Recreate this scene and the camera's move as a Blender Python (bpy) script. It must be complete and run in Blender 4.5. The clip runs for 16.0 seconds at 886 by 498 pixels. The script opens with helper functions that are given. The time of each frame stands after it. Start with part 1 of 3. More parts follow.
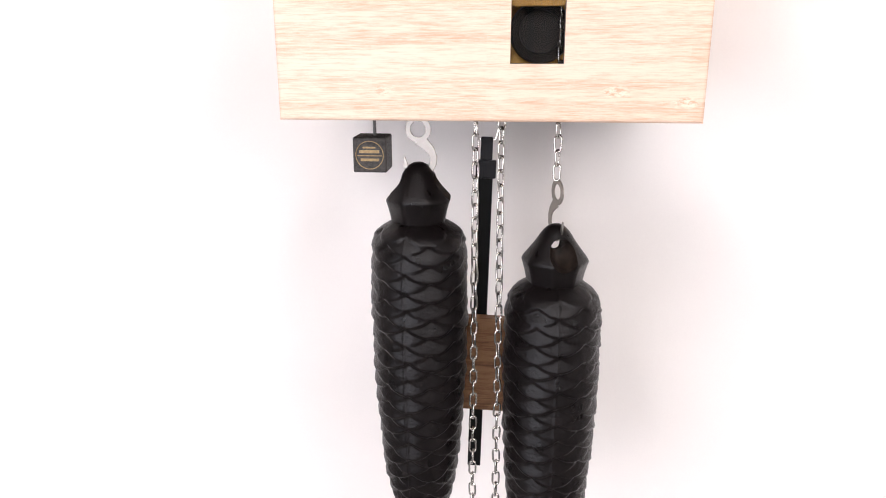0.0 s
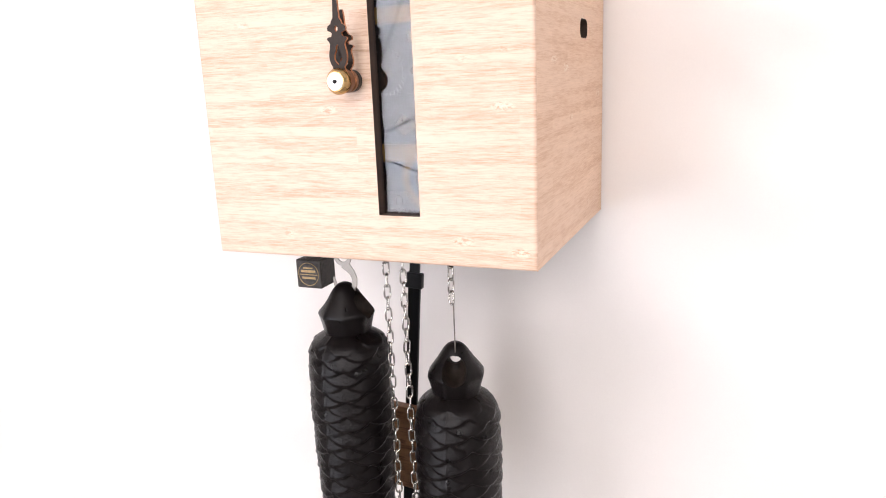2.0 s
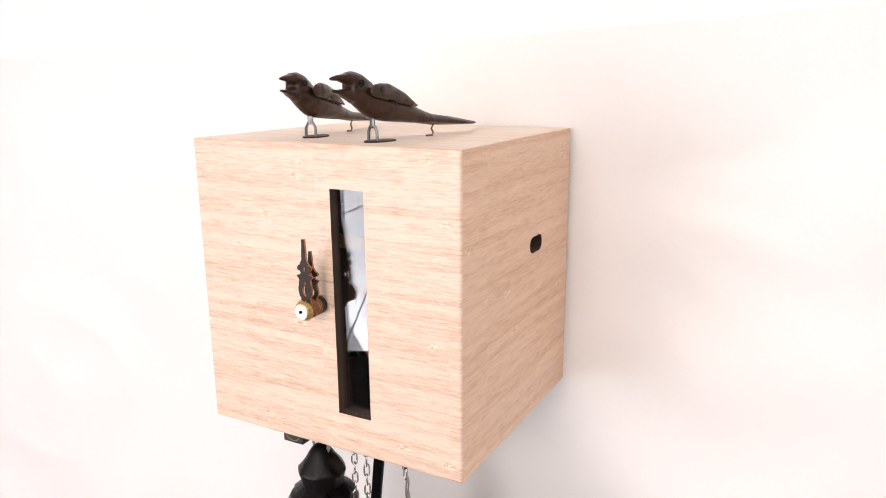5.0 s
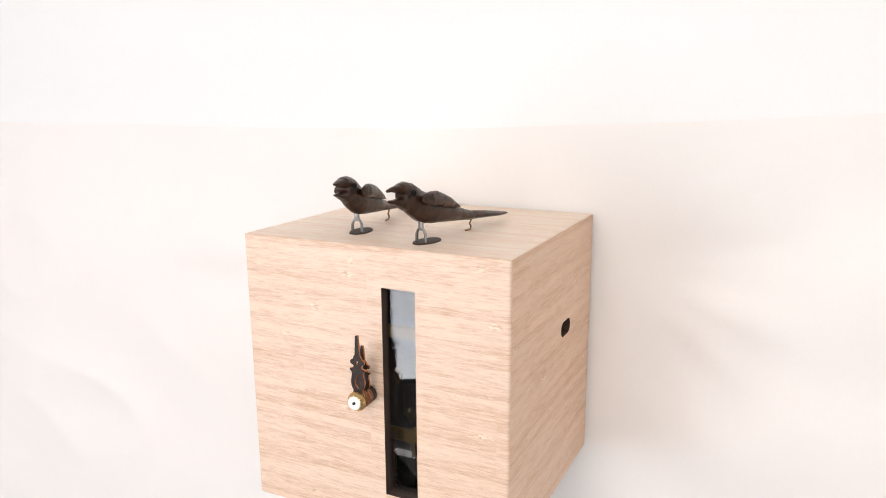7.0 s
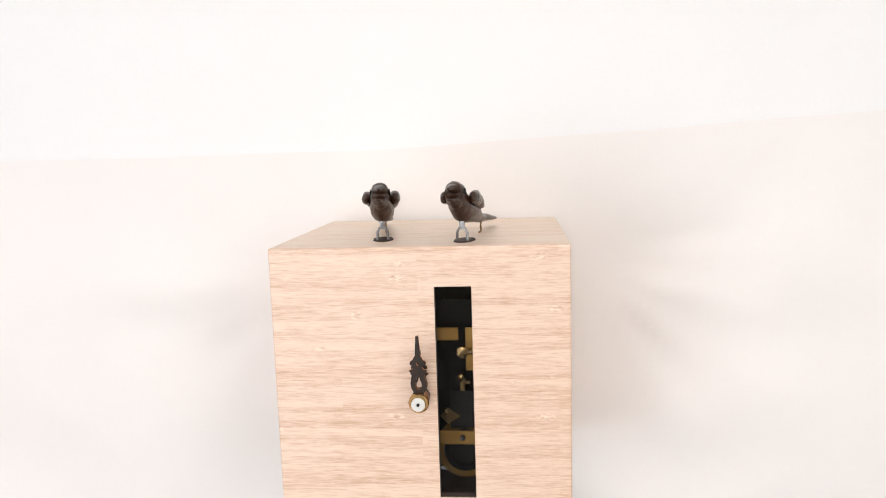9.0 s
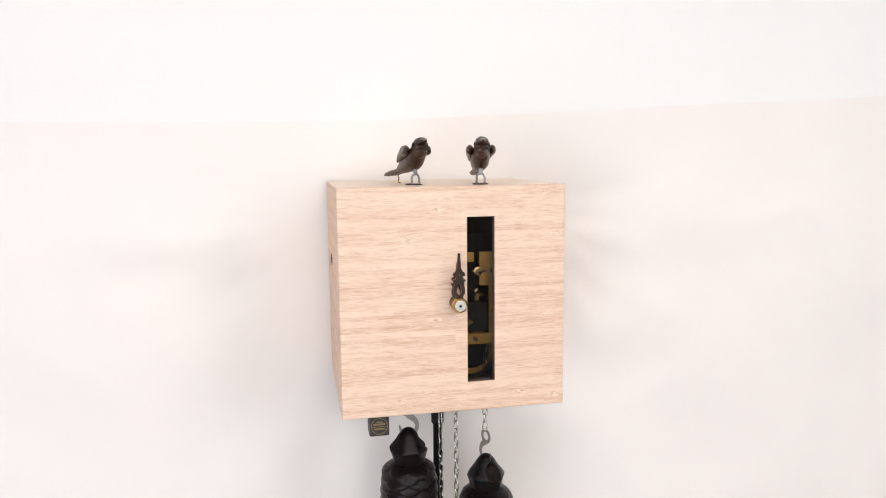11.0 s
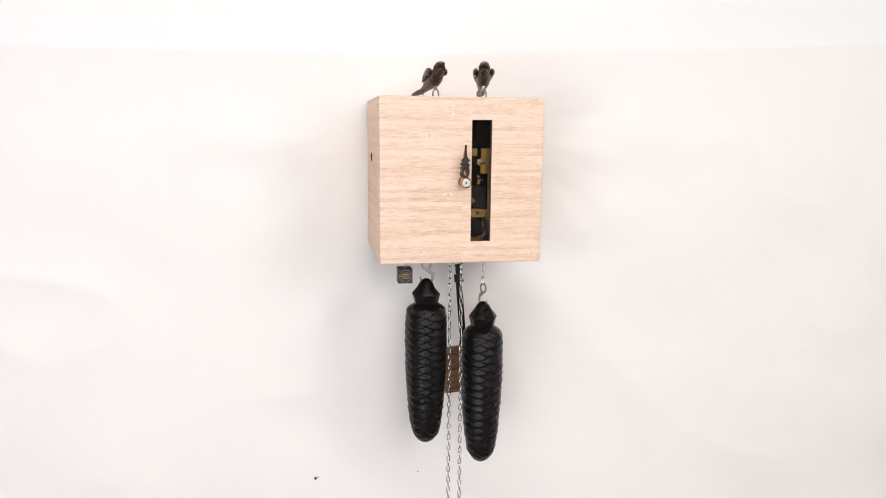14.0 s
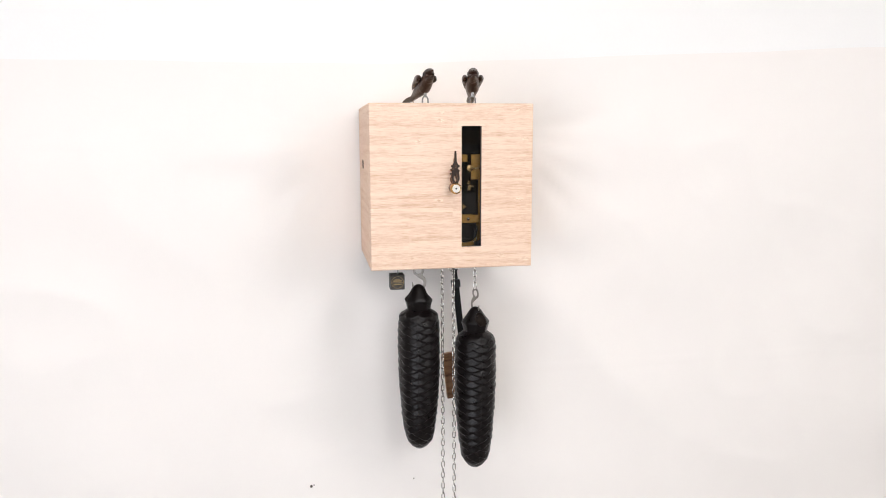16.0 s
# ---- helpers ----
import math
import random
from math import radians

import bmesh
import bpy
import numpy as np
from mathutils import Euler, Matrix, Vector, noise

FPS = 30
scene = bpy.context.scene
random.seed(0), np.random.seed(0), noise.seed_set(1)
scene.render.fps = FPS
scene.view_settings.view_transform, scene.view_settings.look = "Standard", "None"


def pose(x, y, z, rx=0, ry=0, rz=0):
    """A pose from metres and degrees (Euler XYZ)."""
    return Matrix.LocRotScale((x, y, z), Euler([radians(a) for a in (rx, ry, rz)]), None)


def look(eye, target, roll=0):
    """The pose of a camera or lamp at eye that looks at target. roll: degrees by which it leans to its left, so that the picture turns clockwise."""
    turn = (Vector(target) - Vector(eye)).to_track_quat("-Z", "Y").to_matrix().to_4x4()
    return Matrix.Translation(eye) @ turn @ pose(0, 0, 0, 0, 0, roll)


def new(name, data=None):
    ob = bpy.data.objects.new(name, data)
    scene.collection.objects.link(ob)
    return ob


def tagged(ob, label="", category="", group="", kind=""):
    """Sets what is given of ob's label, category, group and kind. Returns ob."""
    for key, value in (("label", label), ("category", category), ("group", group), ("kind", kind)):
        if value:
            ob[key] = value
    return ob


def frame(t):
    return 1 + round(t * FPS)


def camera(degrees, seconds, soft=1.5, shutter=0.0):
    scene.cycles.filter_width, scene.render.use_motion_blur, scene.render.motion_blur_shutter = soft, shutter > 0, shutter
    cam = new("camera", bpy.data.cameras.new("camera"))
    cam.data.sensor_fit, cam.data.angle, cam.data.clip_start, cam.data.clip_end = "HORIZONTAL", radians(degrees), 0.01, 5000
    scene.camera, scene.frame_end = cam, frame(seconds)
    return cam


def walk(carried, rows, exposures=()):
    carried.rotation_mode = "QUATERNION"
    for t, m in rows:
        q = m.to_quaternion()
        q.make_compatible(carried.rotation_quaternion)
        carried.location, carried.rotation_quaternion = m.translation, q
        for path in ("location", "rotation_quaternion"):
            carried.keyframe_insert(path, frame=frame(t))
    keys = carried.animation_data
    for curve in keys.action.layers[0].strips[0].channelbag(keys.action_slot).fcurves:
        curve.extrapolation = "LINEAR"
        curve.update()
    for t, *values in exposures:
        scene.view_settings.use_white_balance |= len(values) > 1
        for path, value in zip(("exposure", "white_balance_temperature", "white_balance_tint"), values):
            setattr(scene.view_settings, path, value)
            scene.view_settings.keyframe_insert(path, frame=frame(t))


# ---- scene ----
cam = camera(62.7, 16.0, soft=1.0)
PATH = [
    (0, (0.017, -0.381, 1.542), (-0.18, 1.529, 0.984), -0.1),
    (0.5, (0.067, -0.39, 1.55), (-0.317, 1.495, 1.001), -0.4),
    (1, (0.118, -0.398, 1.572), (-0.419, 1.458, 1.053), -0.8),
    (1.5, (0.164, -0.393, 1.592), (-0.479, 1.437, 1.101), -1.5),
    (2, (0.214, -0.385, 1.61), (-0.537, 1.409, 1.146), -2.3),
    (2.5, (0.249, -0.385, 1.634), (-0.586, 1.375, 1.184), -2.2),
    (3, (0.272, -0.383, 1.657), (-0.61, 1.358, 1.219), -1.7),
    (3.5, (0.293, -0.383, 1.681), (-0.625, 1.344, 1.265), -1.5),
    (4, (0.307, -0.381, 1.705), (-0.627, 1.334, 1.275), -1.1),
    (6.5, (0.293, -0.403, 1.824), (-0.613, 1.31, 1.329), 0.3),
    (7, (0.272, -0.424, 1.826), (-0.598, 1.325, 1.399), -0.4),
    (7.5, (0.243, -0.44, 1.826), (-0.556, 1.354, 1.45), -1.1),
    (8, (0.204, -0.452, 1.818), (-0.427, 1.415, 1.479), -1.6),
    (10.5, (-0.122, -0.633, 1.756), (0.205, 1.326, 1.523), -1.0),
    (11, (-0.145, -0.667, 1.748), (0.245, 1.278, 1.492), -0.6),
    (11.5, (-0.157, -0.723, 1.723), (0.233, 1.223, 1.47), -0.1),
    (12, (-0.164, -0.782, 1.708), (0.198, 1.164, 1.427), 0.3),
    (12.5, (-0.175, -0.834, 1.702), (0.184, 1.111, 1.405), 0.6),
    (13, (-0.191, -0.876, 1.684), (0.178, 1.068, 1.388), 0.8),
    (13.5, (-0.19, -0.917, 1.683), (0.167, 1.024, 1.359), 0.7),
    (14, (-0.196, -0.944, 1.676), (0.155, 0.998, 1.354), 0.5),
    (14.5, (-0.193, -0.961, 1.67), (0.127, 0.99, 1.364), 0.5),
    (15, (-0.195, -0.965, 1.667), (0.129, 0.988, 1.383), 0.5),
    (15.5, (-0.181, -0.963, 1.669), (0.132, 0.992, 1.383), 0.1),
    (16, (-0.183, -0.951, 1.672), (0.164, 0.996, 1.375), -0.2),
]
walk(cam, [(t, look(eye, target, roll)) for t, eye, target, roll in PATH],
     [(0.0, -0.78, 6150, 15), (4.2, -0.94, 6350, 16), (6.5, -1.10, 6250, 11), (8.2, -1.15, 6200, 9.5), (10.5, -1.16, 6200, 10), (16.0, -1.08, 6150, 9.5)])

# ---- world and light ----
CEIL = 2.9          # ceiling height
WALL = 0.1995       # face of the backdrop behind the clock
# lamps are all out of view; the front softbox and ceiling ones are added fill
SOFT_LEFT, SOFT_RIGHT, FRONT_FILL = 10.8, 15.0, 20.0
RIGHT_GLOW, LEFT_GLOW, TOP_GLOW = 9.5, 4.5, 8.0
world = bpy.data.worlds.new("world")
scene.world = world
world.use_nodes = True
wn = world.node_tree
sky = wn.nodes.new("ShaderNodeTexSky")
sky.sky_type = "NISHITA"
sky.sun_disc = False
sky.sun_elevation, sky.sun_rotation = radians(40), radians(200)
wn.links.new(sky.outputs[0], wn.nodes["Background"].inputs[0])
wn.nodes["Background"].inputs[1].default_value = 0.08


# ---- materials ----
def node(nt, kind, **inputs):
    n = nt.nodes.new(kind)
    for key, value in inputs.items():
        n.inputs[key.replace("_", " ")].default_value = value
    return n


def base_mat(name):
    m = bpy.data.materials.new(name)
    m.use_nodes = True
    return m, m.node_tree, m.node_tree.nodes["Principled BSDF"]


def ramp(nt, stops):
    r = nt.nodes.new("ShaderNodeValToRGB")
    el = r.color_ramp.elements
    while len(el) < len(stops):
        el.new(0.5)
    for e, (p, c) in zip(el, stops):
        e.position, e.color = p, (*c, 1)
    return r


def plain(name, color, rough=0.5, metal=0.0, vary=0.12, scale=60.0, fine=900.0, bump=0.05, spec=0.5, wear=0.1):
    """Colour with coarse and fine variation, uneven gloss and a slight relief."""
    m, nt, p = base_mat(name)
    co = nt.nodes.new("ShaderNodeTexCoord")
    n1 = node(nt, "ShaderNodeTexNoise", Scale=scale, Detail=4.0)
    n2 = node(nt, "ShaderNodeTexNoise", Scale=fine, Detail=3.0)
    for n in (n1, n2):
        nt.links.new(co.outputs["Object"], n.inputs["Vector"])
    mix = nt.nodes.new("ShaderNodeMath")
    mix.operation = "MULTIPLY_ADD"
    mix.inputs[1].default_value = 0.6
    half = nt.nodes.new("ShaderNodeMath")
    half.operation = "MULTIPLY"
    half.inputs[1].default_value = 0.4
    nt.links.new(n2.outputs[0], half.inputs[0])
    nt.links.new(n1.outputs[0], mix.inputs[0])
    nt.links.new(half.outputs[0], mix.inputs[2])
    lo = [max(0, c * (1 - vary)) for c in color]
    hi = [min(1, c * (1 + vary)) for c in color]
    r = ramp(nt, [(0.3, lo), (0.7, hi)])
    nt.links.new(mix.outputs[0], r.inputs[0])
    nt.links.new(r.outputs[0], p.inputs["Base Color"])
    mr = nt.nodes.new("ShaderNodeMapRange")
    mr.inputs["To Min"].default_value, mr.inputs["To Max"].default_value = max(0.03, rough - wear), min(1, rough + wear)
    nt.links.new(n1.outputs[0], mr.inputs[0])
    nt.links.new(mr.outputs[0], p.inputs["Roughness"])
    p.inputs["Metallic"].default_value = metal
    p.inputs["Specular IOR Level"].default_value = spec
    if bump:
        b = node(nt, "ShaderNodeBump", Strength=bump, Distance=0.001)
        nt.links.new(mix.outputs[0], b.inputs["Height"])
        nt.links.new(b.outputs[0], p.inputs["Normal"])
    return m


def bamboo(name, along, across, dark=(0.57, 0.365, 0.24), mid=(0.675, 0.465, 0.335), light=(0.76, 0.58, 0.45), strip=0.0055, rough=0.42):
    """Side-pressed bamboo: thin strips with streaked fibres and short node marks. along, across: the axes of the grain."""
    m, nt, p = base_mat(name)
    co = nt.nodes.new("ShaderNodeTexCoord")
    sep = nt.nodes.new("ShaderNodeSeparateXYZ")
    nt.links.new(co.outputs["Object"], sep.inputs[0])
    flat = nt.nodes.new("ShaderNodeCombineXYZ")
    nt.links.new(sep.outputs[along], flat.inputs[0])
    nt.links.new(sep.outputs[across], flat.inputs[1])

    def stretched(sx, sy, detail, rough_):
        mp = nt.nodes.new("ShaderNodeMapping")
        mp.inputs["Scale"].default_value = (sx, sy, 1)
        nt.links.new(flat.outputs[0], mp.inputs[0])
        n = node(nt, "ShaderNodeTexNoise", Scale=1.0, Detail=detail, Roughness=rough_)
        nt.links.new(mp.outputs[0], n.inputs["Vector"])
        return n
    fibre = stretched(70, 1500, 4.0, 0.7)
    streak = stretched(58, 640, 5.0, 0.78)
    broad = stretched(13, 200, 4.0, 0.65)
    brick = node(nt, "ShaderNodeTexBrick", Scale=1.0, Mortar_Size=0.0, Brick_Width=0.16, Row_Height=strip)
    brick.offset, brick.offset_frequency = 0.37, 3
    brick.inputs["Color1"].default_value, brick.inputs["Color2"].default_value = (0.2, 0.2, 0.2, 1), (0.8, 0.8, 0.8, 1)
    nt.links.new(flat.outputs[0], brick.inputs["Vector"])

    def blend(a, b, f):
        x = nt.nodes.new("ShaderNodeMix")
        x.data_type = "FLOAT"
        x.inputs[0].default_value = f
        nt.links.new(a, x.inputs[2])
        nt.links.new(b, x.inputs[3])
        return x.outputs[0]
    v = blend(streak.outputs[0], fibre.outputs[0], 0.5)
    v = blend(v, broad.outputs[0], 0.25)
    v = blend(v, brick.outputs["Color"], 0.10)
    r = ramp(nt, [(0.400, dark), (0.460, mid), (0.520, light), (0.60, tuple(min(0.84, 1.08 * a) for a in light))])
    nt.links.new(v, r.inputs[0])
    # node marks: short crumpled fibre knots, one here and there on a strip
    warp = stretched(170, 420, 3.0, 0.7)
    near = nt.nodes.new("ShaderNodeVectorMath")
    near.operation = "MULTIPLY_ADD"
    near.inputs[1].default_value = (0.006, 0.003, 0)
    nt.links.new(warp.outputs["Color"], near.inputs[0])
    nt.links.new(flat.outputs[0], near.inputs[2])
    mp = nt.nodes.new("ShaderNodeMapping")
    mp.inputs["Scale"].default_value = (28, 66, 1)
    nt.links.new(near.outputs[0], mp.inputs[0])
    vor = node(nt, "ShaderNodeTexVoronoi", Scale=1.0)
    nt.links.new(mp.outputs[0], vor.inputs["Vector"])
    spot = ramp(nt, [(0.12, (1, 1, 1)), (0.24, (0, 0, 0))])
    nt.links.new(vor.outputs["Distance"], spot.inputs[0])
    sel = nt.nodes.new("ShaderNodeSeparateColor")
    nt.links.new(vor.outputs["Color"], sel.inputs[0])
    few = nt.nodes.new("ShaderNodeMath")
    few.operation = "GREATER_THAN"
    few.inputs[1].default_value = 0.52
    nt.links.new(sel.outputs[0], few.inputs[0])
    on = nt.nodes.new("ShaderNodeMath")
    on.operation = "MULTIPLY"
    nt.links.new(few.outputs[0], on.inputs[0])
    nt.links.new(spot.outputs[0], on.inputs[1])
    half = nt.nodes.new("ShaderNodeMath")
    half.operation = "MULTIPLY"
    half.inputs[1].default_value = 0.95
    nt.links.new(on.outputs[0], half.inputs[0])
    curl = stretched(190, 520, 4.0, 0.75)
    knot = ramp(nt, [(0.42, dark), (0.50, light), (0.58, (0.86, 0.71, 0.56) if light[0] > 0.5 else light)])
    nt.links.new(curl.outputs[0], knot.inputs[0])
    mixc = nt.nodes.new("ShaderNodeMix")
    mixc.data_type = "RGBA"
    nt.links.new(half.outputs[0], mixc.inputs[0])
    nt.links.new(r.outputs[0], mixc.inputs[6])
    nt.links.new(knot.outputs[0], mixc.inputs[7])
    nt.links.new(mixc.outputs[2], p.inputs["Base Color"])
    mr = nt.nodes.new("ShaderNodeMapRange")
    mr.inputs["To Min"].default_value, mr.inputs["To Max"].default_value = rough + 0.1, rough - 0.08
    nt.links.new(v, mr.inputs[0])
    nt.links.new(mr.outputs[0], p.inputs["Roughness"])
    b = node(nt, "ShaderNodeBump", Strength=0.12, Distance=0.0006)
    nt.links.new(v, b.inputs["Height"])
    nt.links.new(b.outputs[0], p.inputs["Normal"])
    return m


def emitter(name, color, strength):
    m, nt, p = base_mat(name)
    p.inputs["Base Color"].default_value = (0.8, 0.8, 0.8, 1)
    p.inputs["Emission Color"].default_value = (*color, 1)
    p.inputs["Emission Strength"].default_value = strength
    return m


def pane_glass(name):
    m, nt, p = base_mat(name)
    nt.nodes.remove(p)
    out = nt.nodes["Material Output"]
    clear = node(nt, "ShaderNodeBsdfTransparent", Color=(0.80, 0.80, 0.80, 1))
    gloss = node(nt, "ShaderNodeBsdfGlossy", Roughness=0.015)
    fres = node(nt, "ShaderNodeFresnel", IOR=1.54)
    mix = nt.nodes.new("ShaderNodeMixShader")
    nt.links.new(fres.outputs[0], mix.inputs[0])
    nt.links.new(clear.outputs[0], mix.inputs[1])
    nt.links.new(gloss.outputs[0], mix.inputs[2])
    nt.links.new(mix.outputs[0], out.inputs[0])
    return m


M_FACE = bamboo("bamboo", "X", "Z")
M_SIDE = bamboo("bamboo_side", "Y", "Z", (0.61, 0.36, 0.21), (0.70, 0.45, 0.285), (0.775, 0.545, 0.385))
# same bamboo, tones raised to carry the light falling on the top
M_TOP_LIT = bamboo("bamboo_top_lit", "X", "Y", (0.72, 0.495, 0.35), (0.80, 0.605, 0.46), (0.85, 0.695, 0.56))
M_BOB = bamboo("bob_wood", "X", "Z", (0.11, 0.05, 0.022), (0.20, 0.095, 0.045), (0.30, 0.155, 0.075), 0.004, 0.5)
# burnt cut edges, and the painted shade on the case's inner faces
M_BURNT_SHADE = plain("burnt_edge_and_shade", (0.05, 0.026, 0.016), 0.6, vary=0.4, scale=120)
M_IRON = plain("black_cast_iron", (0.0045, 0.0032, 0.0033), 0.30, vary=0.6, scale=110, fine=1800, bump=0.45, wear=0.08, spec=0.21)
M_ROD = plain("black_lacquer", (0.004, 0.004, 0.0045), 0.5, vary=0.3, spec=0.2)
M_PLASTIC = plain("dark_grey_plastic", (0.012, 0.012, 0.014), 0.45, vary=0.2, spec=0.3)
M_STEEL = plain("nickel_steel", (0.62, 0.60, 0.57), 0.2, 1.0, vary=0.1, scale=300, wear=0.1)
M_HOOK = plain("stamped_steel", (0.30, 0.275, 0.25), 0.42, 1.0, vary=0.1, scale=200, wear=0.1)
M_ZINC = plain("zinc_wire", (0.22, 0.215, 0.21), 0.36, 1.0, vary=0.15, scale=200)
M_RUST = plain("brassed_wire", (0.30, 0.17, 0.07), 0.4, 1.0, vary=0.3, scale=300)
M_BRASS = plain("brass", (0.64, 0.44, 0.20), 0.26, 1.0, vary=0.14, scale=120)
M_BRASSD = plain("brass_sheet", (0.60, 0.35, 0.11), 0.5, 1.0, vary=0.2, scale=90)
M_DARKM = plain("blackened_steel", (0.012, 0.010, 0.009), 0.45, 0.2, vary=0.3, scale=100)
M_SILVER = plain("silver_disc", (0.80, 0.77, 0.72), 0.38, 0.55, vary=0.06)
M_HAND = plain("dark_hand_face", (0.030, 0.019, 0.014), 0.5, spec=0.25, vary=0.35, scale=200)
M_HANDEDGE = plain("orange_cut_edge", (0.46, 0.17, 0.06), 0.5, vary=0.3, scale=300)
M_WASHER = plain("red_brown_washer", (0.22, 0.085, 0.035), 0.45, vary=0.3, scale=300)
M_BIRD = plain("carved_stained_wood", (0.034, 0.0140, 0.0072), 0.32, spec=0.34, vary=0.55, scale=130, fine=700, bump=0.4, wear=0.12)
M_BIRDWORN = plain("worn_carved_wood", (0.036, 0.016, 0.0088), 0.30, spec=0.42, vary=0.7, scale=160, fine=700, bump=0.4, wear=0.12)
M_PLATE = plain("foot_plate", (0.034, 0.017, 0.009), 0.55, spec=0.25, vary=0.4, scale=250)
M_TAG = plain("dark_oiled_cube", (0.040, 0.034, 0.030), 0.45, vary=0.95, scale=420, fine=1500, bump=1.0)
M_GOLD = plain("gold_stamp", (0.34, 0.24, 0.11), 0.4, 0.4, vary=0.4, scale=500)
M_WALL = plain("white_paint", (0.852, 0.840, 0.830), 0.75, vary=0.015, scale=3, fine=260, bump=0.05, spec=0.3)
M_CLOTH = plain("backdrop_cloth", (0.84, 0.80, 0.772), 0.9, vary=0.02, scale=5, fine=700, bump=0.06, spec=0.15)
M_CEIL = plain("ceiling_paint", (0.82, 0.82, 0.81), 0.8, vary=0.02, scale=4, bump=0.03)
M_FLOOR = plain("grey_bounce_floor", (0.32, 0.31, 0.30), 0.9, vary=0.3, scale=9, fine=700, bump=0.4, spec=0.1)
M_SHELL = plain("black_softbox_cloth", (0.012, 0.012, 0.013), 0.8, vary=0.2, spec=0.2)
M_SEAM = plain("white_seam_tape", (0.75, 0.76, 0.78), 0.8, vary=0.1)
M_SCOOP = plain("rusty_casting_eye", (0.015, 0.010, 0.0075), 0.6, vary=0.9, scale=220, fine=1500, bump=0.5, spec=0.2)
M_BROWN = plain("brown_wall", (0.36, 0.31, 0.27), 0.7, vary=0.3, scale=6, fine=200)
M_FRAME = plain("lamp_frame_paint", (0.62, 0.64, 0.67), 0.5, vary=0.05)
M_SPECK = plain("dark_speck", (0.05, 0.035, 0.03), 0.7)
M_GLASS = pane_glass("clear_glass")
M_SOFT = [emitter("softbox_cloth", c, g) for c, g in (((0.98, 0.98, 1.0), SOFT_LEFT), ((1.0, 0.955, 0.91), SOFT_RIGHT), ((1.0, 0.955, 0.91), FRONT_FILL))]
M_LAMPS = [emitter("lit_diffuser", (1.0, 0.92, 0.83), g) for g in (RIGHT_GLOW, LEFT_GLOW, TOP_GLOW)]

# ---- building helpers ----
BASE = {}


def thing(name, at, label, category, group="", kind=""):
    ob = new(name)
    ob.empty_display_size = 0.02
    ob.location = at
    BASE[ob.name] = Vector(at)
    return tagged(ob, label, category, group, kind)


def mesh_object(name, bm, mats, smooth=False, shift=None):
    if shift is not None:
        bmesh.ops.translate(bm, verts=bm.verts, vec=shift)
    me = bpy.data.meshes.new(name)
    bm.to_mesh(me)
    bm.free()
    for m in mats if isinstance(mats, (list, tuple)) else [mats]:
        me.materials.append(m)
    if smooth:
        me.shade_smooth()
        if smooth != "all":
            me.set_sharp_from_angle(angle=radians(35))
    return new(name, me)


def part(name, bm, mats, parent, label="", smooth=False):
    """Links a bmesh, written in world metres, as one mesh under a thing or a part."""
    base = BASE[parent.name]
    ob = mesh_object(name, bm, mats, smooth, -base)
    ob.parent = parent
    BASE[ob.name] = base
    return tagged(ob, label)


def structure(name, bm, mats, label="", smooth=False):
    return tagged(mesh_object(name, bm, mats, smooth), label, kind="structure")


def box(bm, x0, x1, y0, y1, z0, z1, bevel=0.0, seg=2):
    vs = [bm.verts.new(c) for c in ((x0, y0, z0), (x1, y0, z0), (x1, y1, z0), (x0, y1, z0), (x0, y0, z1), (x1, y0, z1), (x1, y1, z1), (x0, y1, z1))]
    fs = [bm.faces.new([vs[i] for i in q]) for q in ((3, 2, 1, 0), (4, 5, 6, 7), (0, 1, 5, 4), (1, 2, 6, 5), (2, 3, 7, 6), (3, 0, 4, 7))]
    if bevel:
        es = {e for f in fs for e in f.edges}
        bmesh.ops.bevel(bm, geom=list(es), offset=bevel, segments=seg, profile=0.5, affect="EDGES")
    return vs


def boxed(*args, **kw):
    bm = bmesh.new()
    box(bm, *args, **kw)
    return bm


def lathe(bm, profile, at=(0, 0, 0), axis="z", seg=24, material=0):
    """A turned solid: profile of (radius, height) along the axis from at."""
    rings = []
    for r, h in profile:
        ring = []
        for i in range(seg):
            a = 2 * math.pi * i / seg
            u, v = r * math.cos(a), r * math.sin(a)
            c = {"z": (u, v, h), "y": (u, h, v), "x": (h, u, v)}[axis]
            ring.append(bm.verts.new((at[0] + c[0], at[1] + c[1], at[2] + c[2])))
        rings.append(ring)
    made = []
    for a, b in zip(rings, rings[1:]):
        for i in range(seg):
            made.append(bm.faces.new((a[i], a[(i + 1) % seg], b[(i + 1) % seg], b[i])))
    made.append(bm.faces.new(list(reversed(rings[0]))))
    made.append(bm.faces.new(rings[-1]))
    for f in made:
        f.material_index = material
    bmesh.ops.recalc_face_normals(bm, faces=made)
    return bm


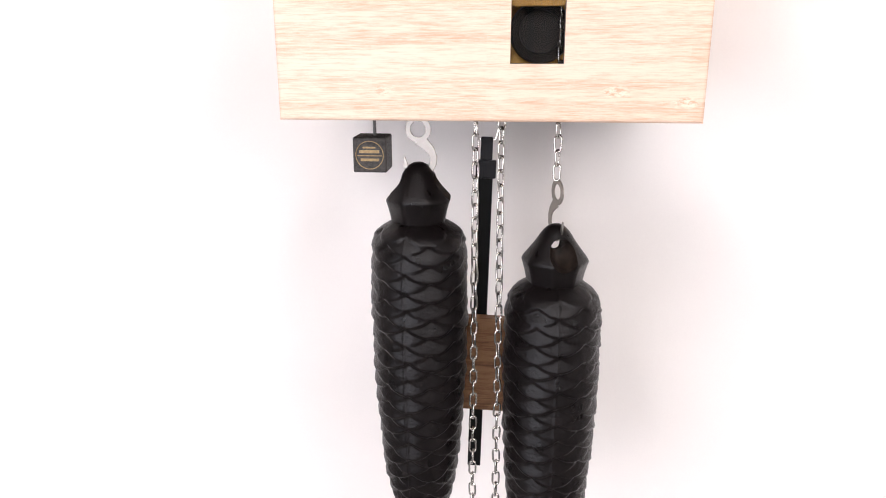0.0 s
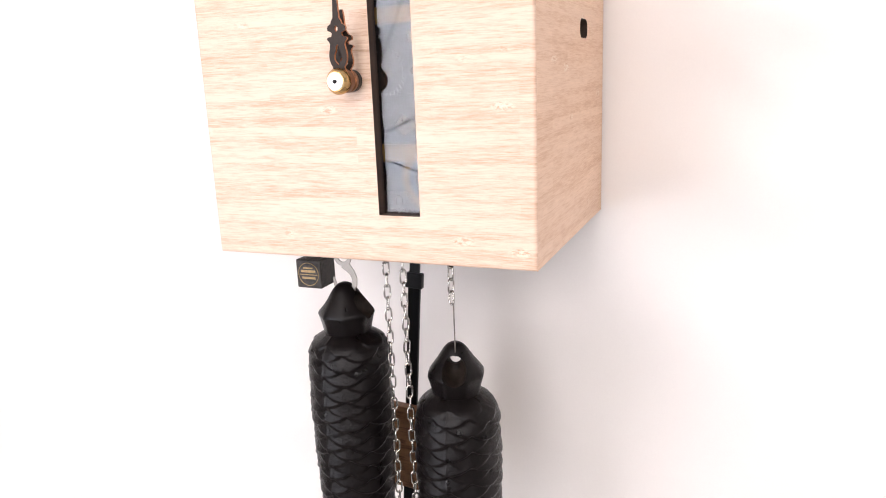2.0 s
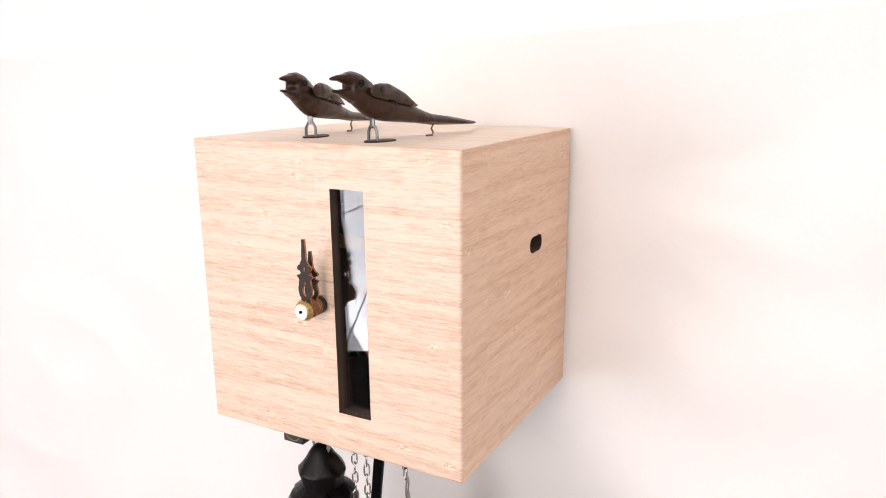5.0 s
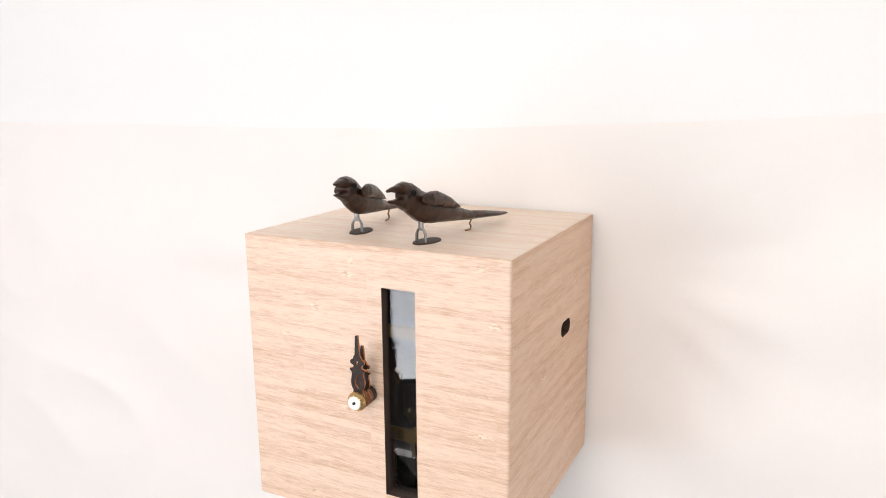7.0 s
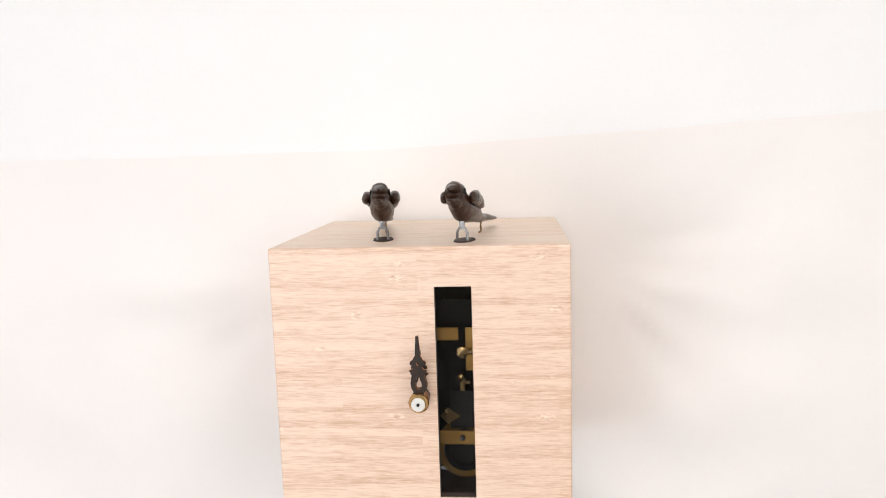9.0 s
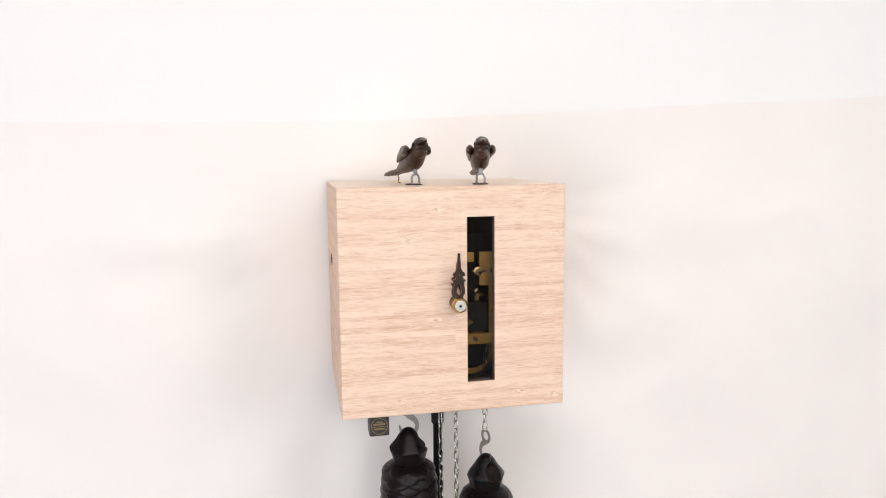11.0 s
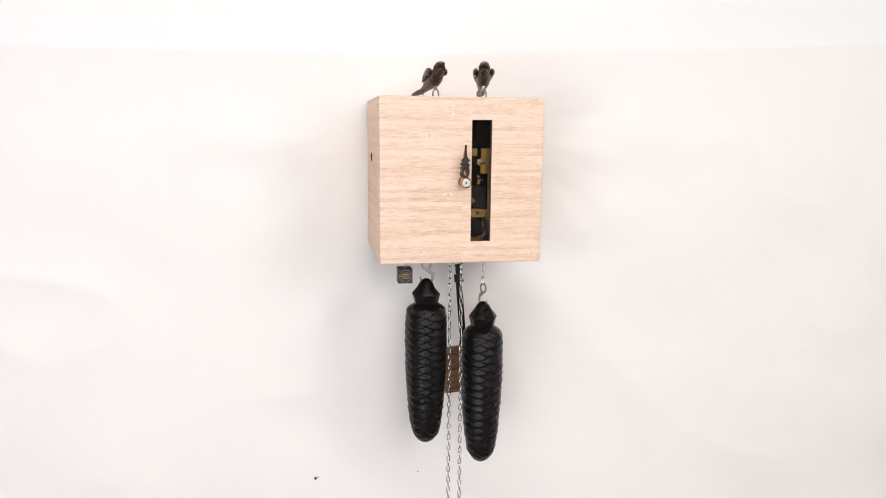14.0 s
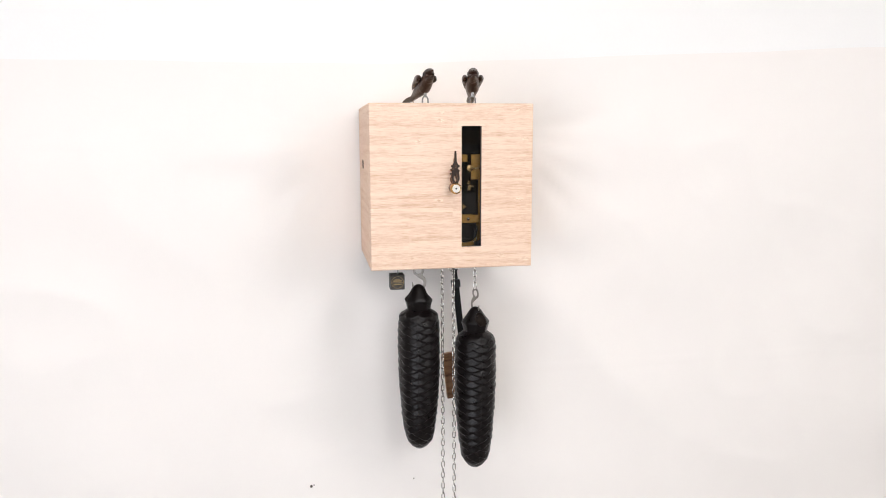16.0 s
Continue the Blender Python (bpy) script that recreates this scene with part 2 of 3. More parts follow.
def tube(bm, points, radius, seg=8, closed=False, squash=None):
    """A wire along points. squash: (normal, factor) flattens the wire along a direction."""
    pts = [Vector(p) for p in points]
    n = len(pts)
    rings, up = [], Vector((0, 0, 1))
    for i, p in enumerate(pts):
        a = pts[(i - 1) % n] if closed or i else p
        b = pts[(i + 1) % n] if closed or i < n - 1 else p
        t = (b - a).normalized()
        if i == 0:
            up = t.orthogonal().normalized()
        up = (up - t * up.dot(t)).normalized()
        side = t.cross(up)
        r = radius[i] if isinstance(radius, (list, tuple)) else radius
        ring = []
        for k in range(seg):
            w = 2 * math.pi * k / seg
            off = (up * math.cos(w) + side * math.sin(w)) * r
            if squash:
                off = off - squash[0] * off.dot(squash[0]) * (1 - squash[1])
            ring.append(bm.verts.new(p + off))
        rings.append(ring)
    made = []
    pairs = list(zip(rings, rings[1:])) + ([(rings[-1], rings[0])] if closed else [])
    for a, b in pairs:
        for k in range(seg):
            made.append(bm.faces.new((a[k], a[(k + 1) % seg], b[(k + 1) % seg], b[k])))
    if not closed:
        made += [bm.faces.new(list(reversed(rings[0]))), bm.faces.new(rings[-1])]
    bmesh.ops.recalc_face_normals(bm, faces=made)
    return bm


def holed(u0, u1, v0, v1, hole, d0, d1, place, bevel=0.0, lined=1):
    """A board with one opening: rectangle u0..u1 by v0..v1, thickness d0..d1, hole a list of (u, v) round its middle.
    lined: which face is darkened for the shade inside the case.
    """
    bm = bmesh.new()
    cu, cv = sum(p[0] for p in hole) / len(hole), sum(p[1] for p in hole) / len(hole)
    outer = []
    for u, v in hole:
        du, dv = u - cu, v - cv
        s = min([(u1 - cu) / du if du > 1e-9 else (u0 - cu) / du if du < -1e-9 else 1e9, (v1 - cv) / dv if dv > 1e-9 else (v0 - cv) / dv if dv < -1e-9 else 1e9])
        outer.append((cu + du * s, cv + dv * s))
    for c in ((u0, v0), (u1, v0), (u1, v1), (u0, v1)):     # pull the nearest ray onto each corner
        k = min(range(len(outer)), key=lambda i: (outer[i][0] - c[0]) ** 2 + (outer[i][1] - c[1]) ** 2)
        outer[k] = c
    loops = [[bm.verts.new(place(u, v, d)) for u, v in ring] for ring, d in ((outer, d0), (hole, d0), (outer, d1), (hole, d1))]
    n = len(hole)
    rim = []
    for i in range(n):
        j = (i + 1) % n
        a, b, c, d = loops
        bm.faces.new((a[i], a[j], b[j], b[i])).material_index = 1 - lined
        bm.faces.new((c[j], c[i], d[i], d[j])).material_index = lined
        rim.append(bm.faces.new((a[j], a[i], c[i], c[j])))
        bm.faces.new((b[i], b[j], d[j], d[i])).material_index = 1
    bmesh.ops.recalc_face_normals(bm, faces=bm.faces)
    if bevel:
        es = [e for f in rim for e in f.edges if e.calc_face_angle(0) > 1.0]
        bmesh.ops.bevel(bm, geom=list(set(es)), offset=bevel, segments=3, profile=0.5, affect="EDGES")
    return bm


def rounded_rect(cu, cv, w, h, r, n=6):
    pts = []
    for sx, sy, a0 in ((1, 1, 0), (-1, 1, 90), (-1, -1, 180), (1, -1, 270)):
        for k in range(n):
            a = radians(a0 + 90 * k / (n - 1))
            pts.append((cu + sx * (w / 2 - r) + r * math.cos(a), cv + sy * (h / 2 - r) + r * math.sin(a)))
    return pts


# ---- the room ----
X0, X1, Y0 = -5.4, 3.4, -5.8
# floor, ceiling and all walls but the north are unseen, added to bounce light
structure("floor", boxed(X0 - 0.1, X1 + 0.1, Y0 - 0.1, WALL + 0.13, -0.1, 0), M_FLOOR, "unseen grey floor, toned to bounce light")
structure("ceiling", boxed(X0 - 0.1, X1 + 0.1, Y0 - 0.1, WALL + 0.13, CEIL, CEIL + 0.1), M_CEIL, "plain white painted ceiling")
structure("wall_north", boxed(X0, X1, WALL + 0.0045, WALL + 0.13, 0, CEIL), M_WALL, "plain white painted wall behind the clock")
structure("wall_east", boxed(X1, X1 + 0.1, Y0, WALL + 0.12, 0, CEIL), M_WALL, "unseen white side wall, added to bounce light")
structure("wall_west", boxed(X0 - 0.1, X0, Y0, WALL + 0.12, 0, CEIL), M_WALL, "plain white painted wall")
# made-up wall; its tone sets the slot glass reflection and frontal bounce
structure("wall_south", boxed(X0, X1, Y0 - 0.1, Y0, 0, CEIL), M_BROWN, "unseen light brown wall, toned for slot reflection and fill")

# unseen ceiling panels, added to light the case top and even out the wall
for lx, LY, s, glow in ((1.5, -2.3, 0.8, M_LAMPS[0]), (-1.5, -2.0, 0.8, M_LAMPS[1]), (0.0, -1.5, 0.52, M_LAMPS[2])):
    lamp = thing("added_ceiling_light", (lx, LY, CEIL), "flat square ceiling light with a white diffuser, added out of view", "ceiling light", "ceiling lights")
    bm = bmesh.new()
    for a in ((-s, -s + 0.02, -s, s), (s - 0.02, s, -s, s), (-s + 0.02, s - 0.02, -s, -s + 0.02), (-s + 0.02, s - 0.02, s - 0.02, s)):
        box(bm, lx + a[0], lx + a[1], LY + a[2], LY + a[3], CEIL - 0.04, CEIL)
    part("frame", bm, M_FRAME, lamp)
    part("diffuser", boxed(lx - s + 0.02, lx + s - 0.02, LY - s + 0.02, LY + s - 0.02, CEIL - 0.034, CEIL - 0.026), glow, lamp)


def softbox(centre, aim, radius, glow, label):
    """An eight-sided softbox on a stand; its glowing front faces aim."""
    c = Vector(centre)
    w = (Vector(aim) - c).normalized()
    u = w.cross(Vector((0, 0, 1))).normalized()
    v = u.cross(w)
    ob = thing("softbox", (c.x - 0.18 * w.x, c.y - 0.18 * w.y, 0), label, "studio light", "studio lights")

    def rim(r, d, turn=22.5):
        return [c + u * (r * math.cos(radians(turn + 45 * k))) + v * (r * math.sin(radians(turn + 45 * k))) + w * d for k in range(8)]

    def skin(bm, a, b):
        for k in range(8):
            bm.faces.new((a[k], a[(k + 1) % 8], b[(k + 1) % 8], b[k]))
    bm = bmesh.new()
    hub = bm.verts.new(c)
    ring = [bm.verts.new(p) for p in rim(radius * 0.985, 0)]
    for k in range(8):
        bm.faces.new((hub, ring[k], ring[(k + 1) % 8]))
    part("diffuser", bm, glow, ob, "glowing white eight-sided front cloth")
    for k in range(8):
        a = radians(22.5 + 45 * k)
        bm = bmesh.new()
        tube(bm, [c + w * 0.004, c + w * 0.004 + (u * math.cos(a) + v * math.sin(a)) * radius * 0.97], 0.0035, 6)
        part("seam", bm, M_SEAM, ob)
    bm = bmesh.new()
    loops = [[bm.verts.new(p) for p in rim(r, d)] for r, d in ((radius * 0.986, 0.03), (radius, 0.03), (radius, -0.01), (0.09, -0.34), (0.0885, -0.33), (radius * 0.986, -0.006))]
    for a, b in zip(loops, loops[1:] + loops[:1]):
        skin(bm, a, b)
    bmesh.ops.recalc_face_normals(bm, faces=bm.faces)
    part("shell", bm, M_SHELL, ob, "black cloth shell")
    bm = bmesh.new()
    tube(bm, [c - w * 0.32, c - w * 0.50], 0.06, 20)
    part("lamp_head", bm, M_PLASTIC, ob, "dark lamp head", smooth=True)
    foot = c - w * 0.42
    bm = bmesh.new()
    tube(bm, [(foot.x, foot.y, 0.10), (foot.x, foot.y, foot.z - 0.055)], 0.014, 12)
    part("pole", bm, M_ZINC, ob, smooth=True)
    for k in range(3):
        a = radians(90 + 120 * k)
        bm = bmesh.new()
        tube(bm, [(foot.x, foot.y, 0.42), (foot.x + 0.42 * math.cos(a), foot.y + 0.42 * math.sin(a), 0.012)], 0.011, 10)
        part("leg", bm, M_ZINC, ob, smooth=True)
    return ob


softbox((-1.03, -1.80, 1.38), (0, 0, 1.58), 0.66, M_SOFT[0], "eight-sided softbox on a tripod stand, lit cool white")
softbox((1.45, -2.0, 2.05), (0, 0, 1.55), 0.40, M_SOFT[1], "unseen eight-sided softbox raised on a tripod stand, lit warm white")
# front softbox is added fill that lifts the shade under the case
softbox((0.05, -2.40, 2.22), (0, 0, 1.55), 0.44, M_SOFT[2], "unseen eight-sided softbox raised on a tripod stand, lit warm white")

# a cloth hung flat against the wall, with soft creases
SHEET_TOP = 1.788


def sheet_top(x):
    return SHEET_TOP + max(0.0, 0.047 * (x + 0.08)) + 0.002 * noise.noise(Vector((x * 6, 0, 5.5)))


def cloth_y(x, z):
    big = noise.noise(Vector((x * 1.7 + 0.4 * z, z * 1.1, 3.1)))
    ripple = noise.noise(Vector((x * 7 - z * 3.5, z * 2.2 + x * 1.2, 7.7)))
    crease = abs(noise.noise(Vector((x * 5 + z * 3.4, z * 6.5 - x * 2.5, 1.3))))
    fine = noise.noise(Vector((x * 15 + z * 6, z * 17 - x * 5, 4.4)))
    fall = min(1.0, max(0.0, (sheet_top(x) - z) / 0.15))
    # folds pulled outward from behind the clock, where the cloth is pressed flat
    dx, dz = max(0.0, abs(x) - 0.11), max(0.0, z - 1.7195, 1.5 - z)
    free = min(1.0, math.hypot(dx, dz) / 0.10)
    r, a = math.hypot(x, z - 1.62), math.atan2(z - 1.62, x)
    pull = math.sin(13 * a + 2.6 * noise.noise(Vector((x * 4, z * 4, 2.2)))) * math.exp(-((r - 0.27) / 0.15) ** 2)
    corner = 0.0
    for s in (-1, 1):
        rc, ac = math.hypot(x - s * 0.12, z - 1.68), math.atan2(z - 1.68, s * x - 0.12)
        corner += math.sin(19 * ac + s + 2.0 * noise.noise(Vector((x * 7, z * 7, 9.1)))) * math.exp(-((rc - 0.13) / 0.08) ** 2)
    fold = math.exp(-((z - 1.289) / 0.003) ** 2) + 0.7 * math.exp(-((z - 1.655 + 0.02 * x) / 0.003) ** 2) * (x < -0.2)
    flat = 0.0022 + 0.0006 * fine
    loose = 0.0110 + 0.0035 * big + 0.0036 * ripple + 0.0095 * (0.3 - crease) + 0.0036 * pull + 0.0012 * corner + 0.0016 * fine + 0.0007 * fold
    return WALL + 0.0040 - fall * (flat + (loose - flat) * free ** 1.5)


nx, nz = 420, 240
xs = np.linspace(-2.2, 2.0, nx)
bm = bmesh.new()
grid = []
for f in np.linspace(0, 1, nz):
    grid.append([bm.verts.new((x, cloth_y(x, 0.25 + f * (sheet_top(x) - 0.25)), 0.25 + f * (sheet_top(x) - 0.25))) for x in xs])
for a, b in zip(grid, grid[1:]):
    for i in range(nx - 1):
        bm.faces.new((a[i], a[i + 1], b[i + 1], b[i]))
structure("wall_cloth", bm, M_CLOTH, "off-white cloth with soft creases stretched over the wall", smooth="all")
for i, (sx, sz, r) in enumerate(((-0.200, 1.111, 0.0024), (-0.031, 1.111, 0.0012), (-0.1955, 1.1128, 0.0012))):
    bm = bmesh.new()
    lathe(bm, [(r * 0.6, 0), (r, -0.0006), (r * 0.5, -0.0014)], (sx, cloth_y(sx, sz) + 0.0003, sz), "y", 10)
    tagged(mesh_object("wall_mark", bm, M_SPECK), "tiny dark speck on the white wall cloth", "mark", "marks on the wall")

# ---- the clock case ----
W, ZB, ZT, DEPTH, T = 0.11, 1.5, 1.7195, 0.197, 0.009
clock = thing("cuckoo_clock", (0, DEPTH, ZB), "pale bamboo cube cuckoo clock case hung on the wall", "clock")
SX0, SX1, SZ0, SZ1 = 0.012, 0.039, 1.5292, 1.690


def ring_rect(u0, u1, v0, v1, n=5):
    pts = []
    for (a, b), (c, d) in (((u1, v0), (u1, v1)), ((u1, v1), (u0, v1)), ((u0, v1), (u0, v0)), ((u0, v0), (u1, v0))):
        for k in range(n):
            pts.append((a + (c - a) * k / n, b + (d - b) * k / n))
    return pts


front = holed(-W, W, ZB, ZT, ring_rect(SX0, SX1, SZ0, SZ1), 0, T, lambda u, v, d: (u, d, v), bevel=0.0018)
for v in front.verts:                      # mitred corners
    if v.co.y > T - 0.003:
        if abs(v.co.x) > W - 0.004:
            v.co.x -= math.copysign(T, v.co.x)
        if v.co.z > ZT - 0.004:
            v.co.z -= T
part("front_panel", front, [M_FACE, M_BURNT_SHADE], clock, "bamboo front with a narrow upright window slot")
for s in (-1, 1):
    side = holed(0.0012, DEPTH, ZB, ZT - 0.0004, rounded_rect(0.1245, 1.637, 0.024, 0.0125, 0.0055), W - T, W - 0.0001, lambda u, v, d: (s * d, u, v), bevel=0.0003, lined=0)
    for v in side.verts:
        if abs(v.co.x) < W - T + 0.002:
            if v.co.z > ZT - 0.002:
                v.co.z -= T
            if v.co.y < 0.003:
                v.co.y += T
    part("side_panel", side, [M_SIDE, M_BURNT_SHADE], clock, "bamboo side with a small rounded hole")
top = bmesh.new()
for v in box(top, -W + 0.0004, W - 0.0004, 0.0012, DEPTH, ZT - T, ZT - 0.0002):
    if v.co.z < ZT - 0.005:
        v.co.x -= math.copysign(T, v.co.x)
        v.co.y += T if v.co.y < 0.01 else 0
# underside darkened to stand for the shade within the case
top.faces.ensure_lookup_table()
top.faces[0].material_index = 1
part("top_panel", top, [M_TOP_LIT, M_BURNT_SHADE], clock)
IN = W - 0.0095
bottom = [(-IN, IN, T + 0.0005, 0.0335), (-IN, IN, 0.0505, 0.0840), (-IN, IN, 0.1080, DEPTH - 0.008), (-IN, -0.042, 0.0842, 0.1078), (0.042, IN, 0.0842, 0.1078)]
bottom += [(x0, x1, 0.0337, 0.0503) for x0, x1 in ((-IN, -0.0520), (-0.0300, -0.0115), (-0.0035, 0.0035), (0.0115, 0.0355), (0.0455, IN))]
# bottom and back boards take the dark colour as inner shade
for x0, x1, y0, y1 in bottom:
    part("bottom_board", boxed(x0, x1, y0, y1, ZB + 0.004, ZB + 0.012), M_BURNT_SHADE, clock, "bottom board, darkened for the shade inside the case")
part("back_panel", boxed(-W + 0.0095, W - 0.0095, DEPTH - 0.0075, DEPTH + 0.0030, ZB + 0.002, ZT - T - 0.001), M_BURNT_SHADE, clock, "back board, darkened for the shade inside the case")
pane = part("glass_pane", boxed(SX0 - 0.002, SX1 + 0.002, 0.0060, 0.0080, SZ0 - 0.002, SZ1 + 0.002), M_GLASS, clock, "clear glass behind the slot")
pane.visible_shadow = False

# movement behind the glass
MY = 0.030
bm = bmesh.new()
box(bm, 0.0315, 0.072, MY, MY + 0.0015, 1.6180, 1.6520, bevel=0.0003, seg=1)
box(bm, -0.030, 0.0262, MY, MY + 0.0015, 1.6420, 1.6520, bevel=0.0003, seg=1)
box(bm, 0.0413, 0.072, MY, MY + 0.0015, 1.5692, 1.6178, bevel=0.0003, seg=1)
box(bm, -0.030, 0.072, MY, MY + 0.0015, 1.5580, 1.5690, bevel=0.0003, seg=1)
part("movement_plate", bm, M_BRASSD, clock, "tarnished brass movement plate with cut-outs")
# rear plate's dark colour stands in for the shade behind the movement
part("rear_plate", boxed(-0.04, 0.08, 0.072, 0.074, 1.545, 1.665), M_DARKM, clock, "rear plate, dark to carry the shade inside the case")
part("dark_lever", boxed(0.018, 0.0405, MY + 0.004, MY + 0.006, 1.5700, 1.6000, bevel=0.0006), M_DARKM, clock, "blackened steel lever plate")
bm = bmesh.new()
lathe(bm, [(0.0022, 0), (0.0026, -0.0006), (0.0018, -0.0016), (0.0006, -0.0017)], (0.0275, MY, 1.5635), "y", 16)
part("screw", bm, M_STEEL, clock, smooth=True)
bm = bmesh.new()
lathe(bm, [(0.0014, 0), (0.0016, -0.0012), (0.0008, -0.0016)], (0.0445, MY, 1.588), "y", 12)
part("screw", bm, M_STEEL, clock, smooth=True)
bm = bmesh.new()
lathe(bm, [(0.0045, 0.002), (0.0048, 0.0), (0.0045, -0.003), (0.003, -0.0035)], (0.0290, MY - 0.002, 1.6335), "y", 20)
box(bm, 0.0300, 0.0460, MY - 0.004, MY - 0.002, 1.6318, 1.6352, bevel=0.0004, seg=1)
part("strike_lever", bm, M_BRASS, clock, "brass striking lever", smooth=True)
bm = bmesh.new()
lathe(bm, [(0.0022, 0.004), (0.0026, 0.0), (0.0026, -0.004), (0.001, -0.0048)], (0.0278, MY, 1.6135), "y", 14)
box(bm, 0.0268, 0.0302, MY - 0.003, MY + 0.002, 1.6020, 1.6120, bevel=0.0005, seg=1)
box(bm, 0.0302, 0.0350, MY - 0.002, MY + 0.002, 1.6075, 1.6105, bevel=0.0005, seg=1)
part("pallet_bracket", bm, M_BRASS, clock, "small brass bracket", smooth=True)
bm = bmesh.new()
vs = [bm.verts.new((x, y, z)) for y in (MY + 0.0020, MY + 0.0035) for x, z in ((0.016, 1.5740), (0.0262, 1.5805), (0.016, 1.5875), (0.010, 1.5805))]
bm.faces.new(vs[:4]), bm.faces.new(list(reversed(vs[4:])))
for i in range(4):
    bm.faces.new((vs[i], vs[i + 4], vs[(i + 1) % 4 + 4], vs[(i + 1) % 4]))
bmesh.ops.recalc_face_normals(bm, faces=bm.faces)
part("count_arm", bm, M_BRASS, clock, "pointed brass arm")


def gear(at, r, tooth, thick, n, material=0):
    bm = bmesh.new()
    rings = []
    for y in (at[1] - thick / 2, at[1] + thick / 2):
        ring = []
        for i in range(n * 4):
            rr = r + (tooth if i % 4 in (1, 2) else 0)
            a = 2 * math.pi * i / (n * 4)
            ring.append(bm.verts.new((at[0] + rr * math.cos(a), y, at[2] + rr * math.sin(a))))
        rings.append(ring)
    for i in range(n * 4):
        j = (i + 1) % (n * 4)
        bm.faces.new((rings[0][i], rings[0][j], rings[1][j], rings[1][i]))
    bm.faces.new(rings[0]), bm.faces.new(list(reversed(rings[1])))
    bmesh.ops.recalc_face_normals(bm, faces=bm.faces)
    return bm


part("toothed_wheel", gear((0.028, 0.0535, 1.545), 0.0235, 0.0017, 0.0014, 68), M_BRASSD, clock, "fine-toothed brass wheel")
bm = bmesh.new()
lathe(bm, [(0.0165, 0.003), (0.0175, 0.0), (0.0165, -0.004), (0.0120, -0.0045), (0.0115, -0.002), (0.004, -0.002)], (0.028, 0.0505, 1.545), "y", 40)
part("chain_drum", bm, M_DARKM, clock, "black chain drum", smooth=True)
part("escape_wheel", gear((0.003, 0.036, 1.613), 0.0125, 0.0022, 0.0012, 30), M_DARKM, clock, "dark toothed wheel")

# ---- pointers ----
HX, HZ = 0.0005, 1.609


def flat_hand(slices, y0, y1):
    bm = bmesh.new()
    rows = [[[bm.verts.new((HX + x, y, HZ + h)) for x in (-w, -o, o, w)] for y in (y0, y1)] for h, w, o in slices]
    for i in range(len(rows) - 1):
        (f0, b0), (f1, b1) = rows[i], rows[i + 1]
        solid = slices[i][2] + slices[i + 1][2] < 1e-4
        for k in (0, 2) if not solid else (0, 1, 2):
            bm.faces.new((f0[k], f0[k + 1], f1[k + 1], f1[k]))
            bm.faces.new((b1[k], b1[k + 1], b0[k + 1], b0[k]))
        for k in (0, 3) if solid else (0, 1, 2, 3):
            bm.faces.new((f0[k], f1[k], b1[k], b0[k])).material_index = 1
    for r in (rows[0], rows[-1]):
        for k in range(3):
            bm.faces.new((r[0][k], r[0][k + 1], r[1][k + 1], r[1][k])).material_index = 1
    bmesh.ops.remove_doubles(bm, verts=bm.verts, dist=1e-6)
    bmesh.ops.recalc_face_normals(bm, faces=bm.faces)
    return bm


E5 = 0.00002
LYRE = [(-0.0064, 0.0015, E5), (-0.005, 0.0042, E5), (0, 0.0064, E5), (0.005, 0.0045, E5), (0.0078, 0.0036, E5), (0.0090, 0.0044, E5), (0.0098, 0.0049, 0.0008), (0.0118, 0.0055, 0.0024),
        (0.0145, 0.0057, 0.0023), (0.0165, 0.0053, 0.0012), (0.0190, 0.0048, 0.0010), (0.0200, 0.0046, E5), (0.0215, 0.0050, E5), (0.0232, 0.0066, E5), (0.0240, 0.0058, E5), (0.0246, 0.0034, E5),
        (0.0262, 0.0030, E5), (0.0270, 0.0040, E5), (0.0276, 0.0056, 0.0008), (0.0292, 0.0059, 0.0009), (0.0304, 0.0052, E5), (0.0312, 0.0036, E5), (0.0328, 0.0030, E5), (0.0345, 0.0019, E5)]
part("minute_hand", flat_hand(LYRE + [(0.042, 0.0015, E5), (0.0485, 0.0011, E5), (0.0488, 0.0006, E5)], -0.0162, -0.0146), [M_HAND, M_HANDEDGE], clock, "dark pierced minute hand pointing up")
part("hour_hand", flat_hand([(h * 0.82, w * 1.02, o) for h, w, o in LYRE] + [(0.036, 0.0013, E5), (0.0392, 0.0008, E5)], -0.0098, -0.0082), [M_HAND, M_HANDEDGE], clock, "dark pierced hour hand pointing up")
bm = bmesh.new()
lathe(bm, [(0.0028, 0.0), (0.0028, -0.0190)], (HX, 0.0, HZ), "y", 20)
lathe(bm, [(0.0058, -0.0008), (0.0064, -0.0014), (0.0064, -0.0044), (0.0056, -0.0052)], (HX, 0, HZ), "y", 28)
part("hand_arbor", bm, M_DARKM, clock, "dark collar and arbor", smooth=True)
bm = bmesh.new()
lathe(bm, [(0.0060, -0.0054), (0.0066, -0.0060), (0.0066, -0.0078), (0.0060, -0.0081)], (HX, 0, HZ), "y", 28)
lathe(bm, [(0.0064, -0.0100), (0.0068, -0.0105), (0.0068, -0.0140), (0.0064, -0.0145)], (HX, 0, HZ), "y", 28)
part("hand_washer", bm, M_WASHER, clock, "red-brown washer", smooth=True)
bm = bmesh.new()
lathe(bm, [(0.0070, -0.0163), (0.0074, -0.0168), (0.0074, -0.0182), (0.0066, -0.0196), (0.0058, -0.0208), (0.0054, -0.0212)], (HX, 0, HZ), "y", 32)
nut = part("hand_nut", bm, M_BRASS, clock, "polished brass hand nut", smooth=True)
bm = bmesh.new()
